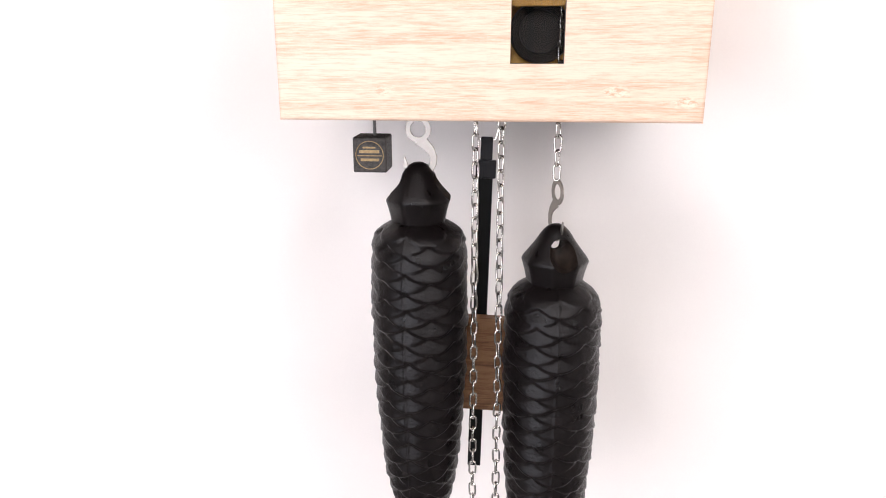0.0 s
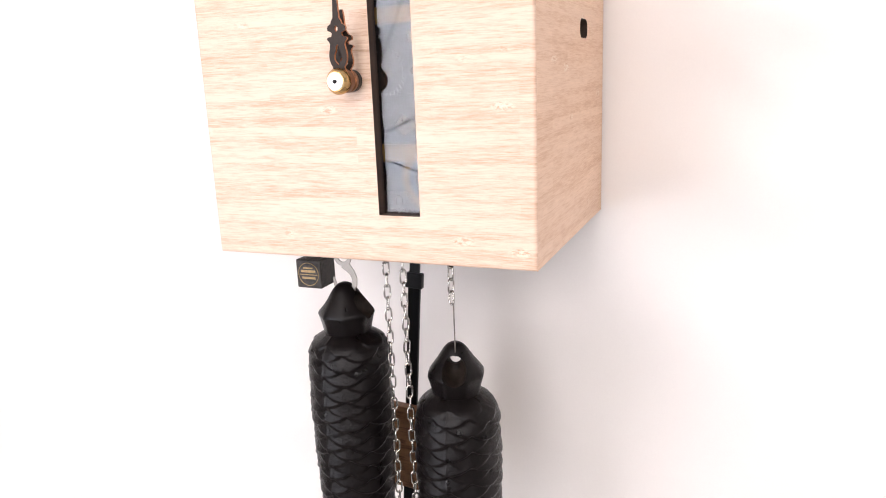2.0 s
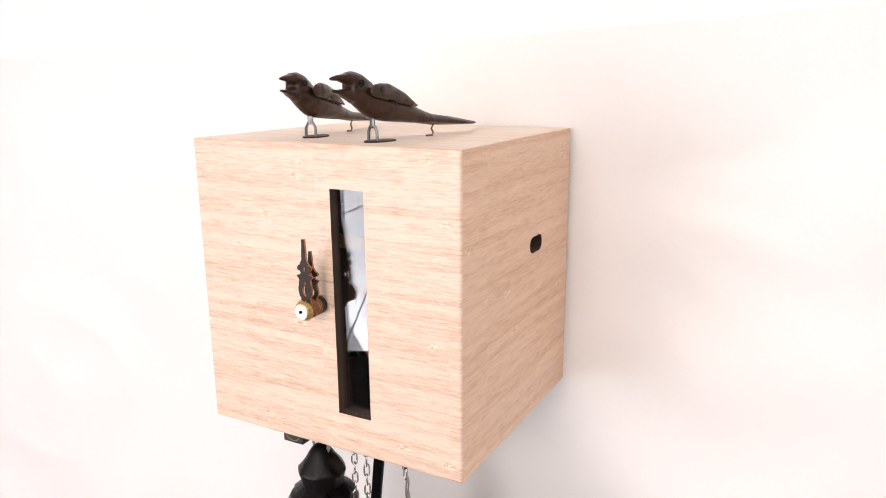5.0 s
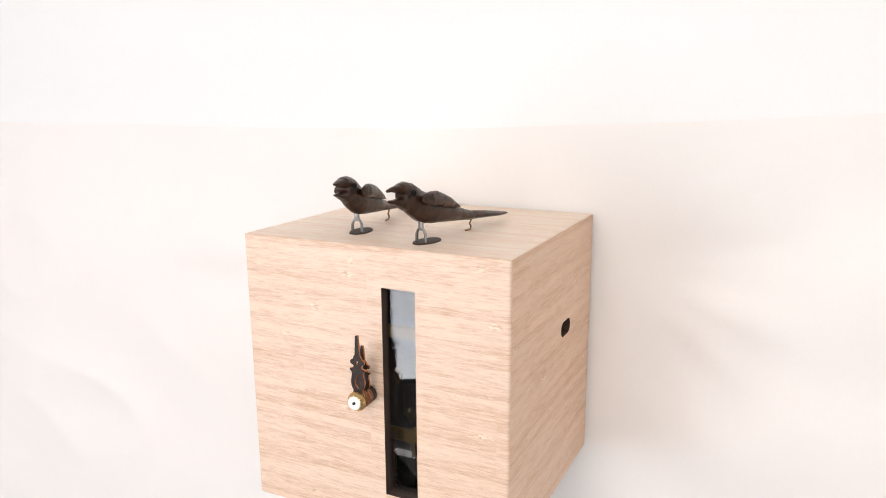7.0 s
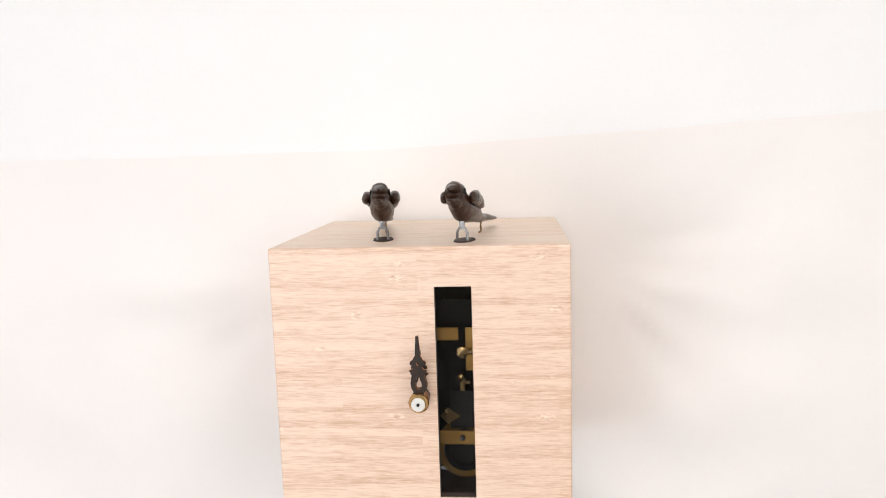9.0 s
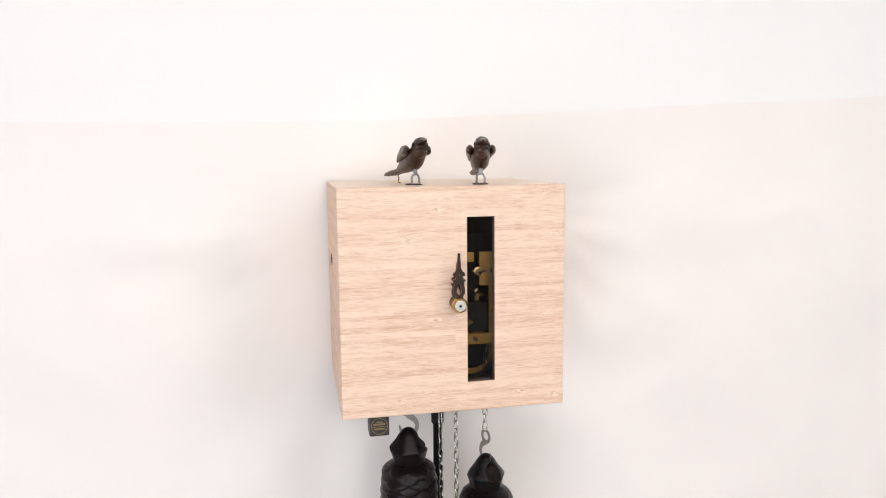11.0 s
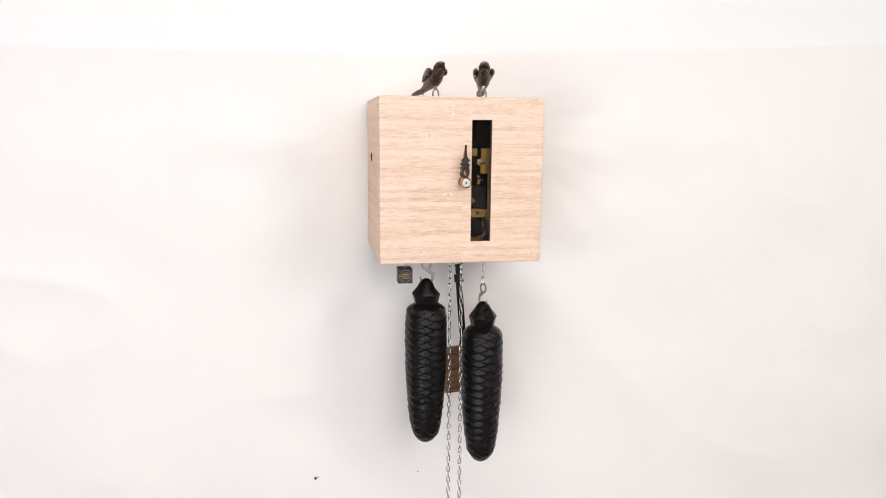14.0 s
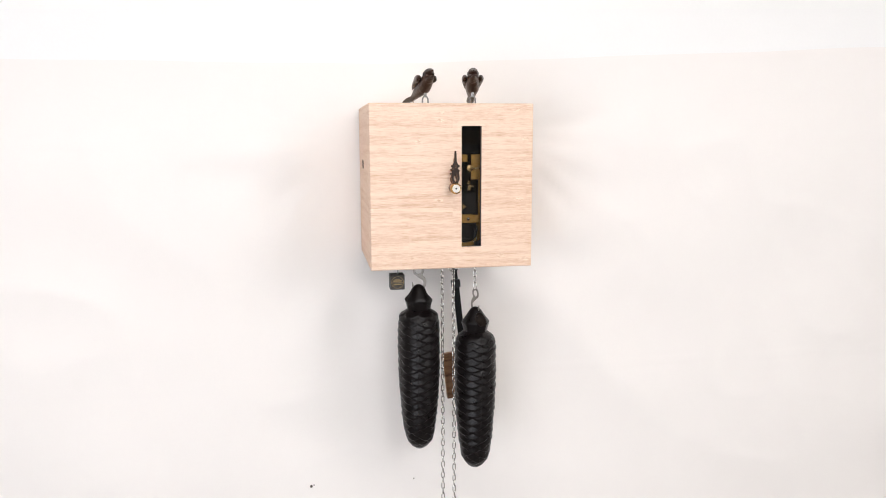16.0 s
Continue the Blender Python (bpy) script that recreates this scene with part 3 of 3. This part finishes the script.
lathe(bm, [(0.0051, -0.0210), (0.0051, -0.0216), (0.0047, -0.0219), (0.0014, -0.0219), (0.0013, -0.0214)], (HX, 0, HZ), "y", 32)
part("disc", bm, M_SILVER, nut, "silvery disc", smooth=True)
bm = bmesh.new()
lathe(bm, [(0.0011, -0.0210), (0.0011, -0.0226), (0.0008, -0.0230)], (HX, 0, HZ), "y", 14)
part("pin", bm, M_DARKM, nut, "grey pin", smooth=True)

# ---- hang tag cube ----
tag = thing("wooden_cube_tag", (-0.0705, 0.0531, 1.4645), "small dark wooden cube with a gold stamp hanging below the case", "tag")
bm = boxed(-0.0806, -0.0604, 0.0430, 0.0632, 1.4645, 1.4855, bevel=0.0009)
part("cube", bm, M_TAG, tag)
bm = bmesh.new()
tube(bm, [(-0.0690, 0.053, 1.484), (-0.0690, 0.053, 1.512)], 0.0010, 8)
part("nail", bm, M_ZINC, tag, "grey metal nail", smooth=True)
TX, TZ, TY = -0.0705, 1.4750, 0.0429
bm = bmesh.new()
tube(bm, [(TX + 0.0083 * math.cos(a), TY, TZ + 0.0083 * math.sin(a)) for a in np.linspace(0, 2 * math.pi, 40, endpoint=False)], 0.0003, 6, closed=True)
part("stamp_ring", bm, M_GOLD, tag, "gold stamped ring")
for x0, x1, z0, z1 in ((-0.0062, 0.0058, 0.0012, 0.0030), (-0.0040, 0.0036, 0.0040, 0.0050), (-0.0076, 0.0076, -0.0006, -0.0001), (-0.0054, 0.0056, -0.0036, -0.0020)):
    part("stamp_bar", boxed(TX + x0, TX + x1, TY - 0.0001, TY + 0.0003, TZ + z0, TZ + z1), M_GOLD, tag)

# ---- chains ----
PITCH, LW, WIRE = 0.0083, 0.0027, 0.00066


def link_mesh():
    bm = bmesh.new()
    half = PITCH / 2 + WIRE - LW + WIRE
    r = LW - WIRE
    pts = [(r * math.cos(a), 0, half + r * math.sin(a)) for a in np.linspace(0, math.pi, 6)] + [(r * math.cos(a), 0, -half + r * math.sin(a)) for a in np.linspace(math.pi, 2 * math.pi, 6)]
    tube(bm, pts, WIRE, 6, closed=True)
    me = bpy.data.meshes.new("link")
    bm.to_mesh(me)
    bm.free()
    me.materials.append(M_STEEL)
    me.shade_smooth()
    return me


LINK = link_mesh()


def chain(x, y, top, count, label, twist=8, drift=(0, 0)):
    ob = thing("chain", (x, y, top - count * PITCH), label, "chain", "clock chains")
    for i in range(count):
        k = new("link", LINK)
        k.parent = ob
        z = (count - i) * PITCH
        f = i / count
        wob = random.uniform(-9, 9)
        k.matrix_basis = pose(drift[0] * f, drift[1] * f, z, random.uniform(-2.5, 2.5), random.uniform(-2.5, 2.5), twist + wob + (90 if i % 2 else 0) + 25 * math.sin(i * 0.13))
    return ob


chain(-0.0075, 0.042, 1.5335, 58, "shiny steel link chain hanging loose between the weights", 15, (0.0005, 0))
chain(0.0075, 0.037, 1.5300, 58, "shiny steel link chain hanging loose between the weights", 20, (0.0015, 0))
chain(0.0400, 0.0420, 1.5580, 12, "short steel chain carrying the lower weight", 40)


# ---- weights ----
def cone_radius(d):
    """Radius of the casting at depth d below its tip."""
    table = ((0.0352, 0.0182), (0.0375, 0.0215), (0.0405, 0.0248), (0.0450, 0.0272), (0.0530, 0.0289), (0.0650, 0.0296), (0.1000, 0.0297), (0.1300, 0.0290), (0.1600, 0.0276),
             (0.1850, 0.0257), (0.2050, 0.0234), (0.2200, 0.0208), (0.2300, 0.0180), (0.2370, 0.0140), (0.2405, 0.0095), (0.2420, 0.0040))
    return float(np.interp(d, [t[0] for t in table], [t[1] for t in table]))


def cone_body(seed):
    rnd = random.Random(seed)
    L0, L1 = 0.0352, 0.2420
    ROW, AROUND, LIP, REACH = 0.0056, 6, 0.0033, 0.0125
    nd, na = 420, 252
    jit = {}
    ds = np.linspace(L0, L1, nd)
    H = np.zeros((nd, na))
    for i, d in enumerate(ds):
        k0 = int(d / ROW)
        for j in range(na):
            for k in range(k0 - 1, k0 + 5):
                ph = (j / na - 0.725) * AROUND + (0.5 if k % 2 else 0)
                c = math.floor(ph + 0.5)
                if (k, c % AROUND) not in jit:
                    jit[(k, c % AROUND)] = (rnd.uniform(-0.0008, 0.0008), rnd.uniform(0.75, 1.15), rnd.uniform(-0.12, 0.12))
                dj, hj, tj = jit[(k, c % AROUND)]
                s = 2 * (ph - c)
                up = k * ROW + dj + 0.0056 - 0.0052 * s * s - 0.006 * tj * s - d
                if up >= 0:
                    H[i, j] = max(H[i, j], LIP * hj * max(0.0, 1 - up / REACH) ** 0.85 * (1 - 0.22 * s * s))
    for _ in range(3):      # worn, rounded lips
        H[1:-1] = 0.25 * H[:-2] + 0.5 * H[1:-1] + 0.25 * H[2:]
        H = 0.25 * np.roll(H, 1, 1) + 0.5 * H + 0.25 * np.roll(H, -1, 1)
    rows = []
    for i, d in enumerate(ds):
        R = cone_radius(d)
        fade = min(1, max(0, (d - 0.036) / 0.006)) * min(1, max(0, (L1 - 0.004 - d) / 0.012))
        ring = []
        for j in range(na):
            th = 2 * math.pi * j / na
            seam = 0.00050 * math.exp(-((min(abs(th - 4.5), abs(th - 1.36)) * R) / 0.0006) ** 2)
            v = Vector((math.cos(th) * 9, math.sin(th) * 9, d * 300))
            grit = 0.00018 * noise.noise(v * 0.6) + 0.00016 * noise.noise(v * 2.6)
            r = R - 0.0024 + fade * H[i, j] + seam + grit
            ring.append((r * math.cos(th), r * math.sin(th), -d))
        rows.append(ring)
    co = [p for r in rows for p in r] + [(0, 0, -L0), (0, 0, -L1 - 0.0004)]
    faces = [(i * na + j, (i + 1) * na + j, (i + 1) * na + (j + 1) % na, i * na + (j + 1) % na) for i in range(nd - 1) for j in range(na)]
    n = nd * na
    faces += [(n, j, (j + 1) % na) for j in range(na)] + [(n + 1, (nd - 1) * na + (j + 1) % na, (nd - 1) * na + j) for j in range(na)]
    me = bpy.data.meshes.new("casting")
    me.from_pydata(co, [], faces)
    me.materials.append(M_IRON)
    me.shade_smooth()
    return me


def cone_cap():
    """Eight-sided cap with a scooped eye through it along y."""
    prof = [(0.0352, 0.0120), (0.0354, 0.0164), (0.0345, 0.0166), (0.0300, 0.0175), (0.0255, 0.0187), (0.0228, 0.0196), (0.0218, 0.0196), (0.0205, 0.0191), (0.0185, 0.0178), (0.0150, 0.0152), (0.0110, 0.0122), (0.0070, 0.0097), (0.0040, 0.0076), (0.0018, 0.0053), (0.0005, 0.0028)]
    bm = bmesh.new()
    seg, rings = 48, []
    for d, r in prof:
        ring = []
        k8 = min(1, max(0.12, (d - 0.010) / 0.014))
        for i in range(seg):
            a = 2 * math.pi * i / seg
            off = (a + math.pi / 8) % (math.pi / 4) - math.pi / 8
            rr = r * (1 + k8 * 0.8 * (math.cos(math.pi / 8) / math.cos(off) - 0.965))
            ring.append(bm.verts.new((rr * math.cos(a), rr * math.sin(a), -d)))
        rings.append(ring)
    for a, b in zip(rings, rings[1:]):
        for i in range(seg):
            bm.faces.new((a[i], a[(i + 1) % seg], b[(i + 1) % seg], b[i]))
    bm.faces.new(list(reversed(rings[0]))), bm.faces.new(rings[-1])
    bmesh.ops.recalc_face_normals(bm, faces=bm.faces)
    body = mesh_object("cap", bm, M_IRON)
    cutters = []
    for y in (-0.0205, 0.0205):
        bm = bmesh.new()
        bmesh.ops.create_icosphere(bm, subdivisions=4, radius=1, matrix=pose(0, y, -0.0152) @ Matrix.Diagonal((0.0088, 0.0190, 0.0104, 1)))
        cutters.append(mesh_object("cutter", bm, M_SCOOP))
    bm = bmesh.new()
    lathe(bm, [(0.0044, -0.03), (0.0044, 0.03)], (0, 0, -0.0112), "y", 24)
    cutters.append(mesh_object("cutter", bm, M_SCOOP))
    for c in cutters:
        mod = body.modifiers.new("cut", "BOOLEAN")
        mod.operation, mod.object, mod.solver, mod.material_mode = "DIFFERENCE", c, "EXACT", "TRANSFER"
    bpy.context.view_layer.update()
    me = bpy.data.meshes.new_from_object(body.evaluated_get(bpy.context.evaluated_depsgraph_get()))
    for o in (body, *cutters):
        bpy.data.objects.remove(o)
    me.name = "cap"
    me.shade_smooth()
    me.set_sharp_from_angle(angle=radians(38))
    return me


def hook_mesh():
    """A stamped S-hook in the xz plane: a flat eye above, a tapering bend below, tip of the casting at z = 0."""
    bm = bmesh.new()
    t = 0.0005
    cz = 0.0190
    seg = 32
    loops = [[bm.verts.new((r * math.cos(2 * math.pi * i / seg), y, cz + r * math.sin(2 * math.pi * i / seg))) for i in range(seg)] for r, y in ((0.0078, -t), (0.0046, -t), (0.0046, t), (0.0078, t))]
    for a, b in zip(loops, loops[1:] + loops[:1]):
        for i in range(seg):
            bm.faces.new((a[i], a[(i + 1) % seg], b[(i + 1) % seg], b[i]))
    t = 0.00042
    mid = [(0.0012, 0.0132, 0.0042), (0.0040, 0.0104, 0.0031), (0.0075, 0.0070, 0.0025), (0.0092, 0.0030, 0.0022), (0.0090, -0.0010, 0.0020), (0.0070, -0.0055, 0.0019), (0.0030, -0.0085, 0.0018),
           (-0.0015, -0.0090, 0.0017), (-0.0052, -0.0070, 0.0016), (-0.0074, -0.0035, 0.0015), (-0.0082, 0.0000, 0.0011), (-0.0086, 0.0030, 0.0004)]
    prev = None
    for i, (x, z, w) in enumerate(mid):
        a, b = mid[max(0, i - 1)], mid[min(len(mid) - 1, i + 1)]
        d = Vector((b[0] - a[0], b[1] - a[1])).normalized()
        nrm = Vector((-d.y, d.x)) * w
        ring = [bm.verts.new((x + s * nrm.x, y, z + s * nrm.y)) for s, y in ((1, -t), (-1, -t), (-1, t), (1, t))]
        if prev:
            for k in range(4):
                bm.faces.new((prev[k], prev[(k + 1) % 4], ring[(k + 1) % 4], ring[k]))
        else:
            bm.faces.new(ring)
        prev = ring
    bm.faces.new(prev)
    bmesh.ops.recalc_face_normals(bm, faces=bm.faces)
    bmesh.ops.bevel(bm, geom=[e for e in bm.edges if e.is_manifold and e.calc_face_angle(0) > 1.0], offset=0.00018, segments=1, affect="EDGES")
    me = bpy.data.meshes.new("hook")
    bm.to_mesh(me)
    bm.free()
    me.materials.append(M_HOOK)
    return me


CAP, HOOK = cone_cap(), hook_mesh()


def weight(x, y, tip, turn, hook_turn, seed, label, spin):
    ob = thing("pine_cone_weight", (x, y, tip - 0.2424), label, "weight", "clock weights")
    for name, me, m in (("casting", cone_body(seed), pose(0, 0, 0.2424, 0, 0, spin)), ("cap", CAP, pose(0, 0, 0.2424, 0, 0, turn)), ("hook", HOOK, pose(0, 0, 0.2424, 0, 0, hook_turn))):
        k = new(name, me)
        k.parent, k.matrix_basis = ob, m
        if name == "hook":
            tagged(k, "flat grey steel hook")
    return ob


weight(-0.0412, 0.0425, 1.4718, 91, -6, 3, "black cast-iron pine cone weight hung close under the case", 0)
lower = weight(0.0410, 0.0425, 1.4360, 17, 112, 8, "black cast-iron pine cone weight hung on a short chain", 17)

# raised casting marks on the lower weight
for row, bars in ((0.108, ((-3.6, 2.2), (0.0, 2.6), (3.6, 1.8))), (0.1145, ((-2.6, 2.4), (1.4, 1.6), (4.2, 1.0)))):
    for off, w in bars:
        a = radians(-57) + off * 0.001 / 0.029
        bm = boxed(-0.0005 * w, 0.0005 * w, -0.0008, 0.0008, -0.0021, 0.0021, bevel=0.0004, seg=1)
        bmesh.ops.transform(bm, matrix=pose(0.0290 * math.cos(a), 0.0290 * math.sin(a), 0.2424 - row, 0, 0, math.degrees(a) + 90), verts=bm.verts)
        k = mesh_object("casting_mark", bm, M_IRON)
        k.parent = lower

# ---- pendulum ----
PX, PY, PZ = 0.0015, 0.1000, 1.662
pendulum = thing("pendulum", (PX, PY, PZ), "black pendulum rod with a rectangular brown wooden bob", "pendulum")
bm = bmesh.new()
box(bm, PX - 0.0048, PX + 0.0048, PY, PY + 0.0035, 1.232, 1.455, bevel=0.0005)
part("rod", bm, M_ROD, pendulum, "flat black rod")
bm = bmesh.new()
box(bm, PX - 0.0068, PX + 0.0068, PY - 0.001, PY + 0.0045, 1.4515, 1.4635, bevel=0.0008)
box(bm, PX - 0.0040, PX + 0.0040, PY, PY + 0.0035, 1.4637, 1.4790, bevel=0.0006)
part("clip", bm, M_PLASTIC, pendulum, "stepped dark plastic clip")
bm = bmesh.new()
tube(bm, [(PX - 0.0075, PY + 0.002, 1.662), (PX - 0.0075, PY + 0.002, 1.484), (PX - 0.0055, PY + 0.002, 1.4775), (PX + 0.0055, PY + 0.002, 1.4775), (PX + 0.0075, PY + 0.002, 1.484), (PX + 0.0075, PY + 0.002, 1.662)], 0.0009, 8)
part("wire_loop", bm, M_STEEL, pendulum, "bent grey wire leader", smooth=True)
part("bob", boxed(PX - 0.0335, PX + 0.0335, PY - 0.0085, PY - 0.0003, 1.2835, 1.3545, bevel=0.0008), M_BOB, pendulum, "rectangular brown wooden bob")


# ---- birds ----
def loft(bm, sections, seg=14, material=0):
    """sections: (u, z low, z high, half width); a faceted body along u."""
    rings = []
    for u, lo, hi, w in sections:
        c, h = 0.5 * (lo + hi), 0.5 * (hi - lo)
        rings.append([bm.verts.new((w * math.cos(2 * math.pi * i / seg), u, c + h * math.sin(2 * math.pi * i / seg))) for i in range(seg)])
    made = []
    for a, b in zip(rings, rings[1:]):
        for i in range(seg):
            made.append(bm.faces.new((a[i], a[(i + 1) % seg], b[(i + 1) % seg], b[i])))
    made += [bm.faces.new(list(reversed(rings[0]))), bm.faces.new(rings[-1])]
    for f in made:
        f.material_index = material
    bmesh.ops.recalc_face_normals(bm, faces=made)


def roughen(bm, amount, scale, shift):
    for v in bm.verts:
        n = noise.noise_vector(v.co * scale + Vector((shift, 0, 0)))
        v.co += n * amount


def carved(bm, size=0.0009):
    """Melts overlapping closed forms into one carved skin."""
    raw = mesh_object("raw", bm, M_BIRD)
    mod = raw.modifiers.new("skin", "REMESH")
    mod.mode, mod.voxel_size = "VOXEL", size
    soft = raw.modifiers.new("soft", "SMOOTH")
    soft.factor, soft.iterations = 0.5, 2
    bpy.context.view_layer.update()
    me = bpy.data.meshes.new_from_object(raw.evaluated_get(bpy.context.evaluated_depsgraph_get()))
    bpy.data.objects.remove(raw)
    out = bmesh.new()
    out.from_mesh(me)
    bpy.data.meshes.remove(me)
    return out


def bird(at, turn, seed, label):
    """A carved bird; local y runs from beak to tail, z up from the board it stands on."""
    ob = new("carved_bird")
    tagged(ob, label, "bird figure", "carved birds")
    ob.matrix_basis = pose(at[0], at[1], at[2], 0, 0, turn)
    BASE[ob.name] = Vector((0, 0, 0))
    bm = bmesh.new()
    loft(bm, [(-0.0210, 0.0292, 0.0425, 0.0060), (-0.0180, 0.0260, 0.0436, 0.0070), (-0.0135, 0.0222, 0.0434, 0.0077), (-0.0090, 0.0190, 0.0420, 0.0081), (-0.0045, 0.0164, 0.0396, 0.0086), (0.0010, 0.0142, 0.0366, 0.0091), (0.0100, 0.0130, 0.0340, 0.0093),
              (0.0200, 0.0122, 0.0312, 0.0090), (0.0320, 0.0112, 0.0268, 0.0078), (0.0430, 0.0102, 0.0216, 0.0060), (0.0520, 0.0092, 0.0178, 0.0052), (0.0600, 0.0084, 0.0156, 0.0052), (0.0780, 0.0074, 0.0134, 0.0060), (0.0980, 0.0064, 0.0102, 0.0058), (0.1120, 0.0060, 0.0080, 0.0036)], 14)
    # crown
    loft(bm, [(-0.0258, 0.0402, 0.0438, 0.0034), (-0.0230, 0.0380, 0.0457, 0.0056), (-0.0175, 0.0350, 0.0462, 0.0067), (-0.0115, 0.0340, 0.0446, 0.0064), (-0.0020, 0.0310, 0.0392, 0.0052)], 10)
    # upper and lower bill, open
    loft(bm, [(-0.0190, 0.0366, 0.0450, 0.0060), (-0.0240, 0.0380, 0.0448, 0.0052), (-0.0300, 0.0398, 0.0440, 0.0030), (-0.0366, 0.0406, 0.0426, 0.0013)], 7)
    loft(bm, [(-0.0185, 0.0255, 0.0372, 0.0062), (-0.0238, 0.0284, 0.0356, 0.0053), (-0.0296, 0.0314, 0.0347, 0.0037), (-0.0350, 0.0330, 0.0350, 0.0018)], 7)
    for v in bm.verts:
        if v.co.y > 0.045:
            v.co.z += 0.0006 * math.sin(v.co.x * 900)
    roughen(bm, 0.0006, 190, seed)
    part("body", carved(bm), M_BIRD, ob, smooth="all")
    for s in (-1, 1):
        bm = bmesh.new()
        loft(bm, [(-0.0085, 0.0312, 0.0334, 0.0008), (-0.0045, 0.0275, 0.0372, 0.0032), (0.0010, 0.0262, 0.0386, 0.0043), (0.0090, 0.0252, 0.0380, 0.0046), (0.0180, 0.0232, 0.0350, 0.0042), (0.0270, 0.0212, 0.0306, 0.0036), (0.0350, 0.0195, 0.0252, 0.0026), (0.0420, 0.0185, 0.0208, 0.0010)], 14)
        bmesh.ops.transform(bm, matrix=pose(s * 0.0108, -0.0040, 0.0322, 0, -s * 4, s * 5) @ Matrix.Diagonal((0.95, 0.96, 0.86, 1)) @ pose(0, 0, -0.031), verts=bm.verts)
        roughen(bm, 0.0007, 260, seed + s * 5)
        part("wing", carved(bm, 0.0008), M_BIRDWORN, ob, "worn carved wing", smooth="all")
        bm = bmesh.new()
        ex = s * 0.0069
        tube(bm, [(ex, -0.0158 + 0.0020 * math.cos(a), 0.0384 + 0.0020 * math.sin(a)) for a in np.linspace(0, 2 * math.pi, 14, endpoint=False)], 0.0005, 6, closed=True)
        lathe(bm, [(0.0010, -0.0006), (0.0010, 0.0006)], (ex, -0.0158, 0.0384), "x", 10)
        part("eye", bm, M_ROD, ob, "ringed black eye")
    # forked leg bracket, foot plate, tail wire
    bm = bmesh.new()
    box(bm, -0.0020, 0.0020, -0.0008, 0.0008, 0.0100, 0.0175, bevel=0.0004)
    tube(bm, [(-0.0040, 0, 0.0010), (-0.0038, 0, 0.0070), (-0.0022, 0, 0.0102), (0.0022, 0, 0.0102), (0.0038, 0, 0.0070), (0.0040, 0, 0.0010)], 0.0011, 8)
    part("leg", bm, M_ZINC, ob, "forked grey metal leg", smooth=True)
    bm = bmesh.new()
    n = 28
    lo = [bm.verts.new((0.0080 * math.cos(2 * math.pi * i / n), 0.0068 + 0.0138 * math.sin(2 * math.pi * i / n), 0.0)) for i in range(n)]
    hi = [bm.verts.new((v.co.x * 0.94, 0.0068 + (v.co.y - 0.0068) * 0.96, 0.0009)) for v in lo]
    for i in range(n):
        bm.faces.new((lo[i], lo[(i + 1) % n], hi[(i + 1) % n], hi[i]))
    bm.faces.new(list(reversed(lo))), bm.faces.new(hi)
    bmesh.ops.recalc_face_normals(bm, faces=bm.faces)
    part("foot_plate", bm, M_PLATE, ob, "dark oval foot plate")
    bm = bmesh.new()
    tube(bm, [(0, 0.0550, 0.0006), (0, 0.0615, 0.0007), (0, 0.0625, 0.0030), (0, 0.0605, 0.0052), (0, 0.0621, 0.0072), (0, 0.0637, 0.0090)], 0.0007, 7)
    part("tail_wire", bm, M_RUST, ob, "bent brassy wire under the tail", smooth=True)
    return ob


TOPZ = ZT - 0.0002
bird((0.0318, 0.0240, TOPZ), -10.4, 11, "dark carved wooden bird with open beak facing forward")
bird((-0.0305, 0.0370, TOPZ), 7.6, 23, "dark carved wooden bird with open beak and tail turned aside")


# ---- what moves ----
def motions():
    swing, period, left = 6.5, 0.96, 0.205
    rows = []
    for i in range(161):
        t = i * 0.1
        a = -swing * math.cos(2 * math.pi * (t - left) / period)
        rows.append((t, pose(PX, PY, PZ, 0, -a, 0)))
    walk(pendulum, rows)


motions()
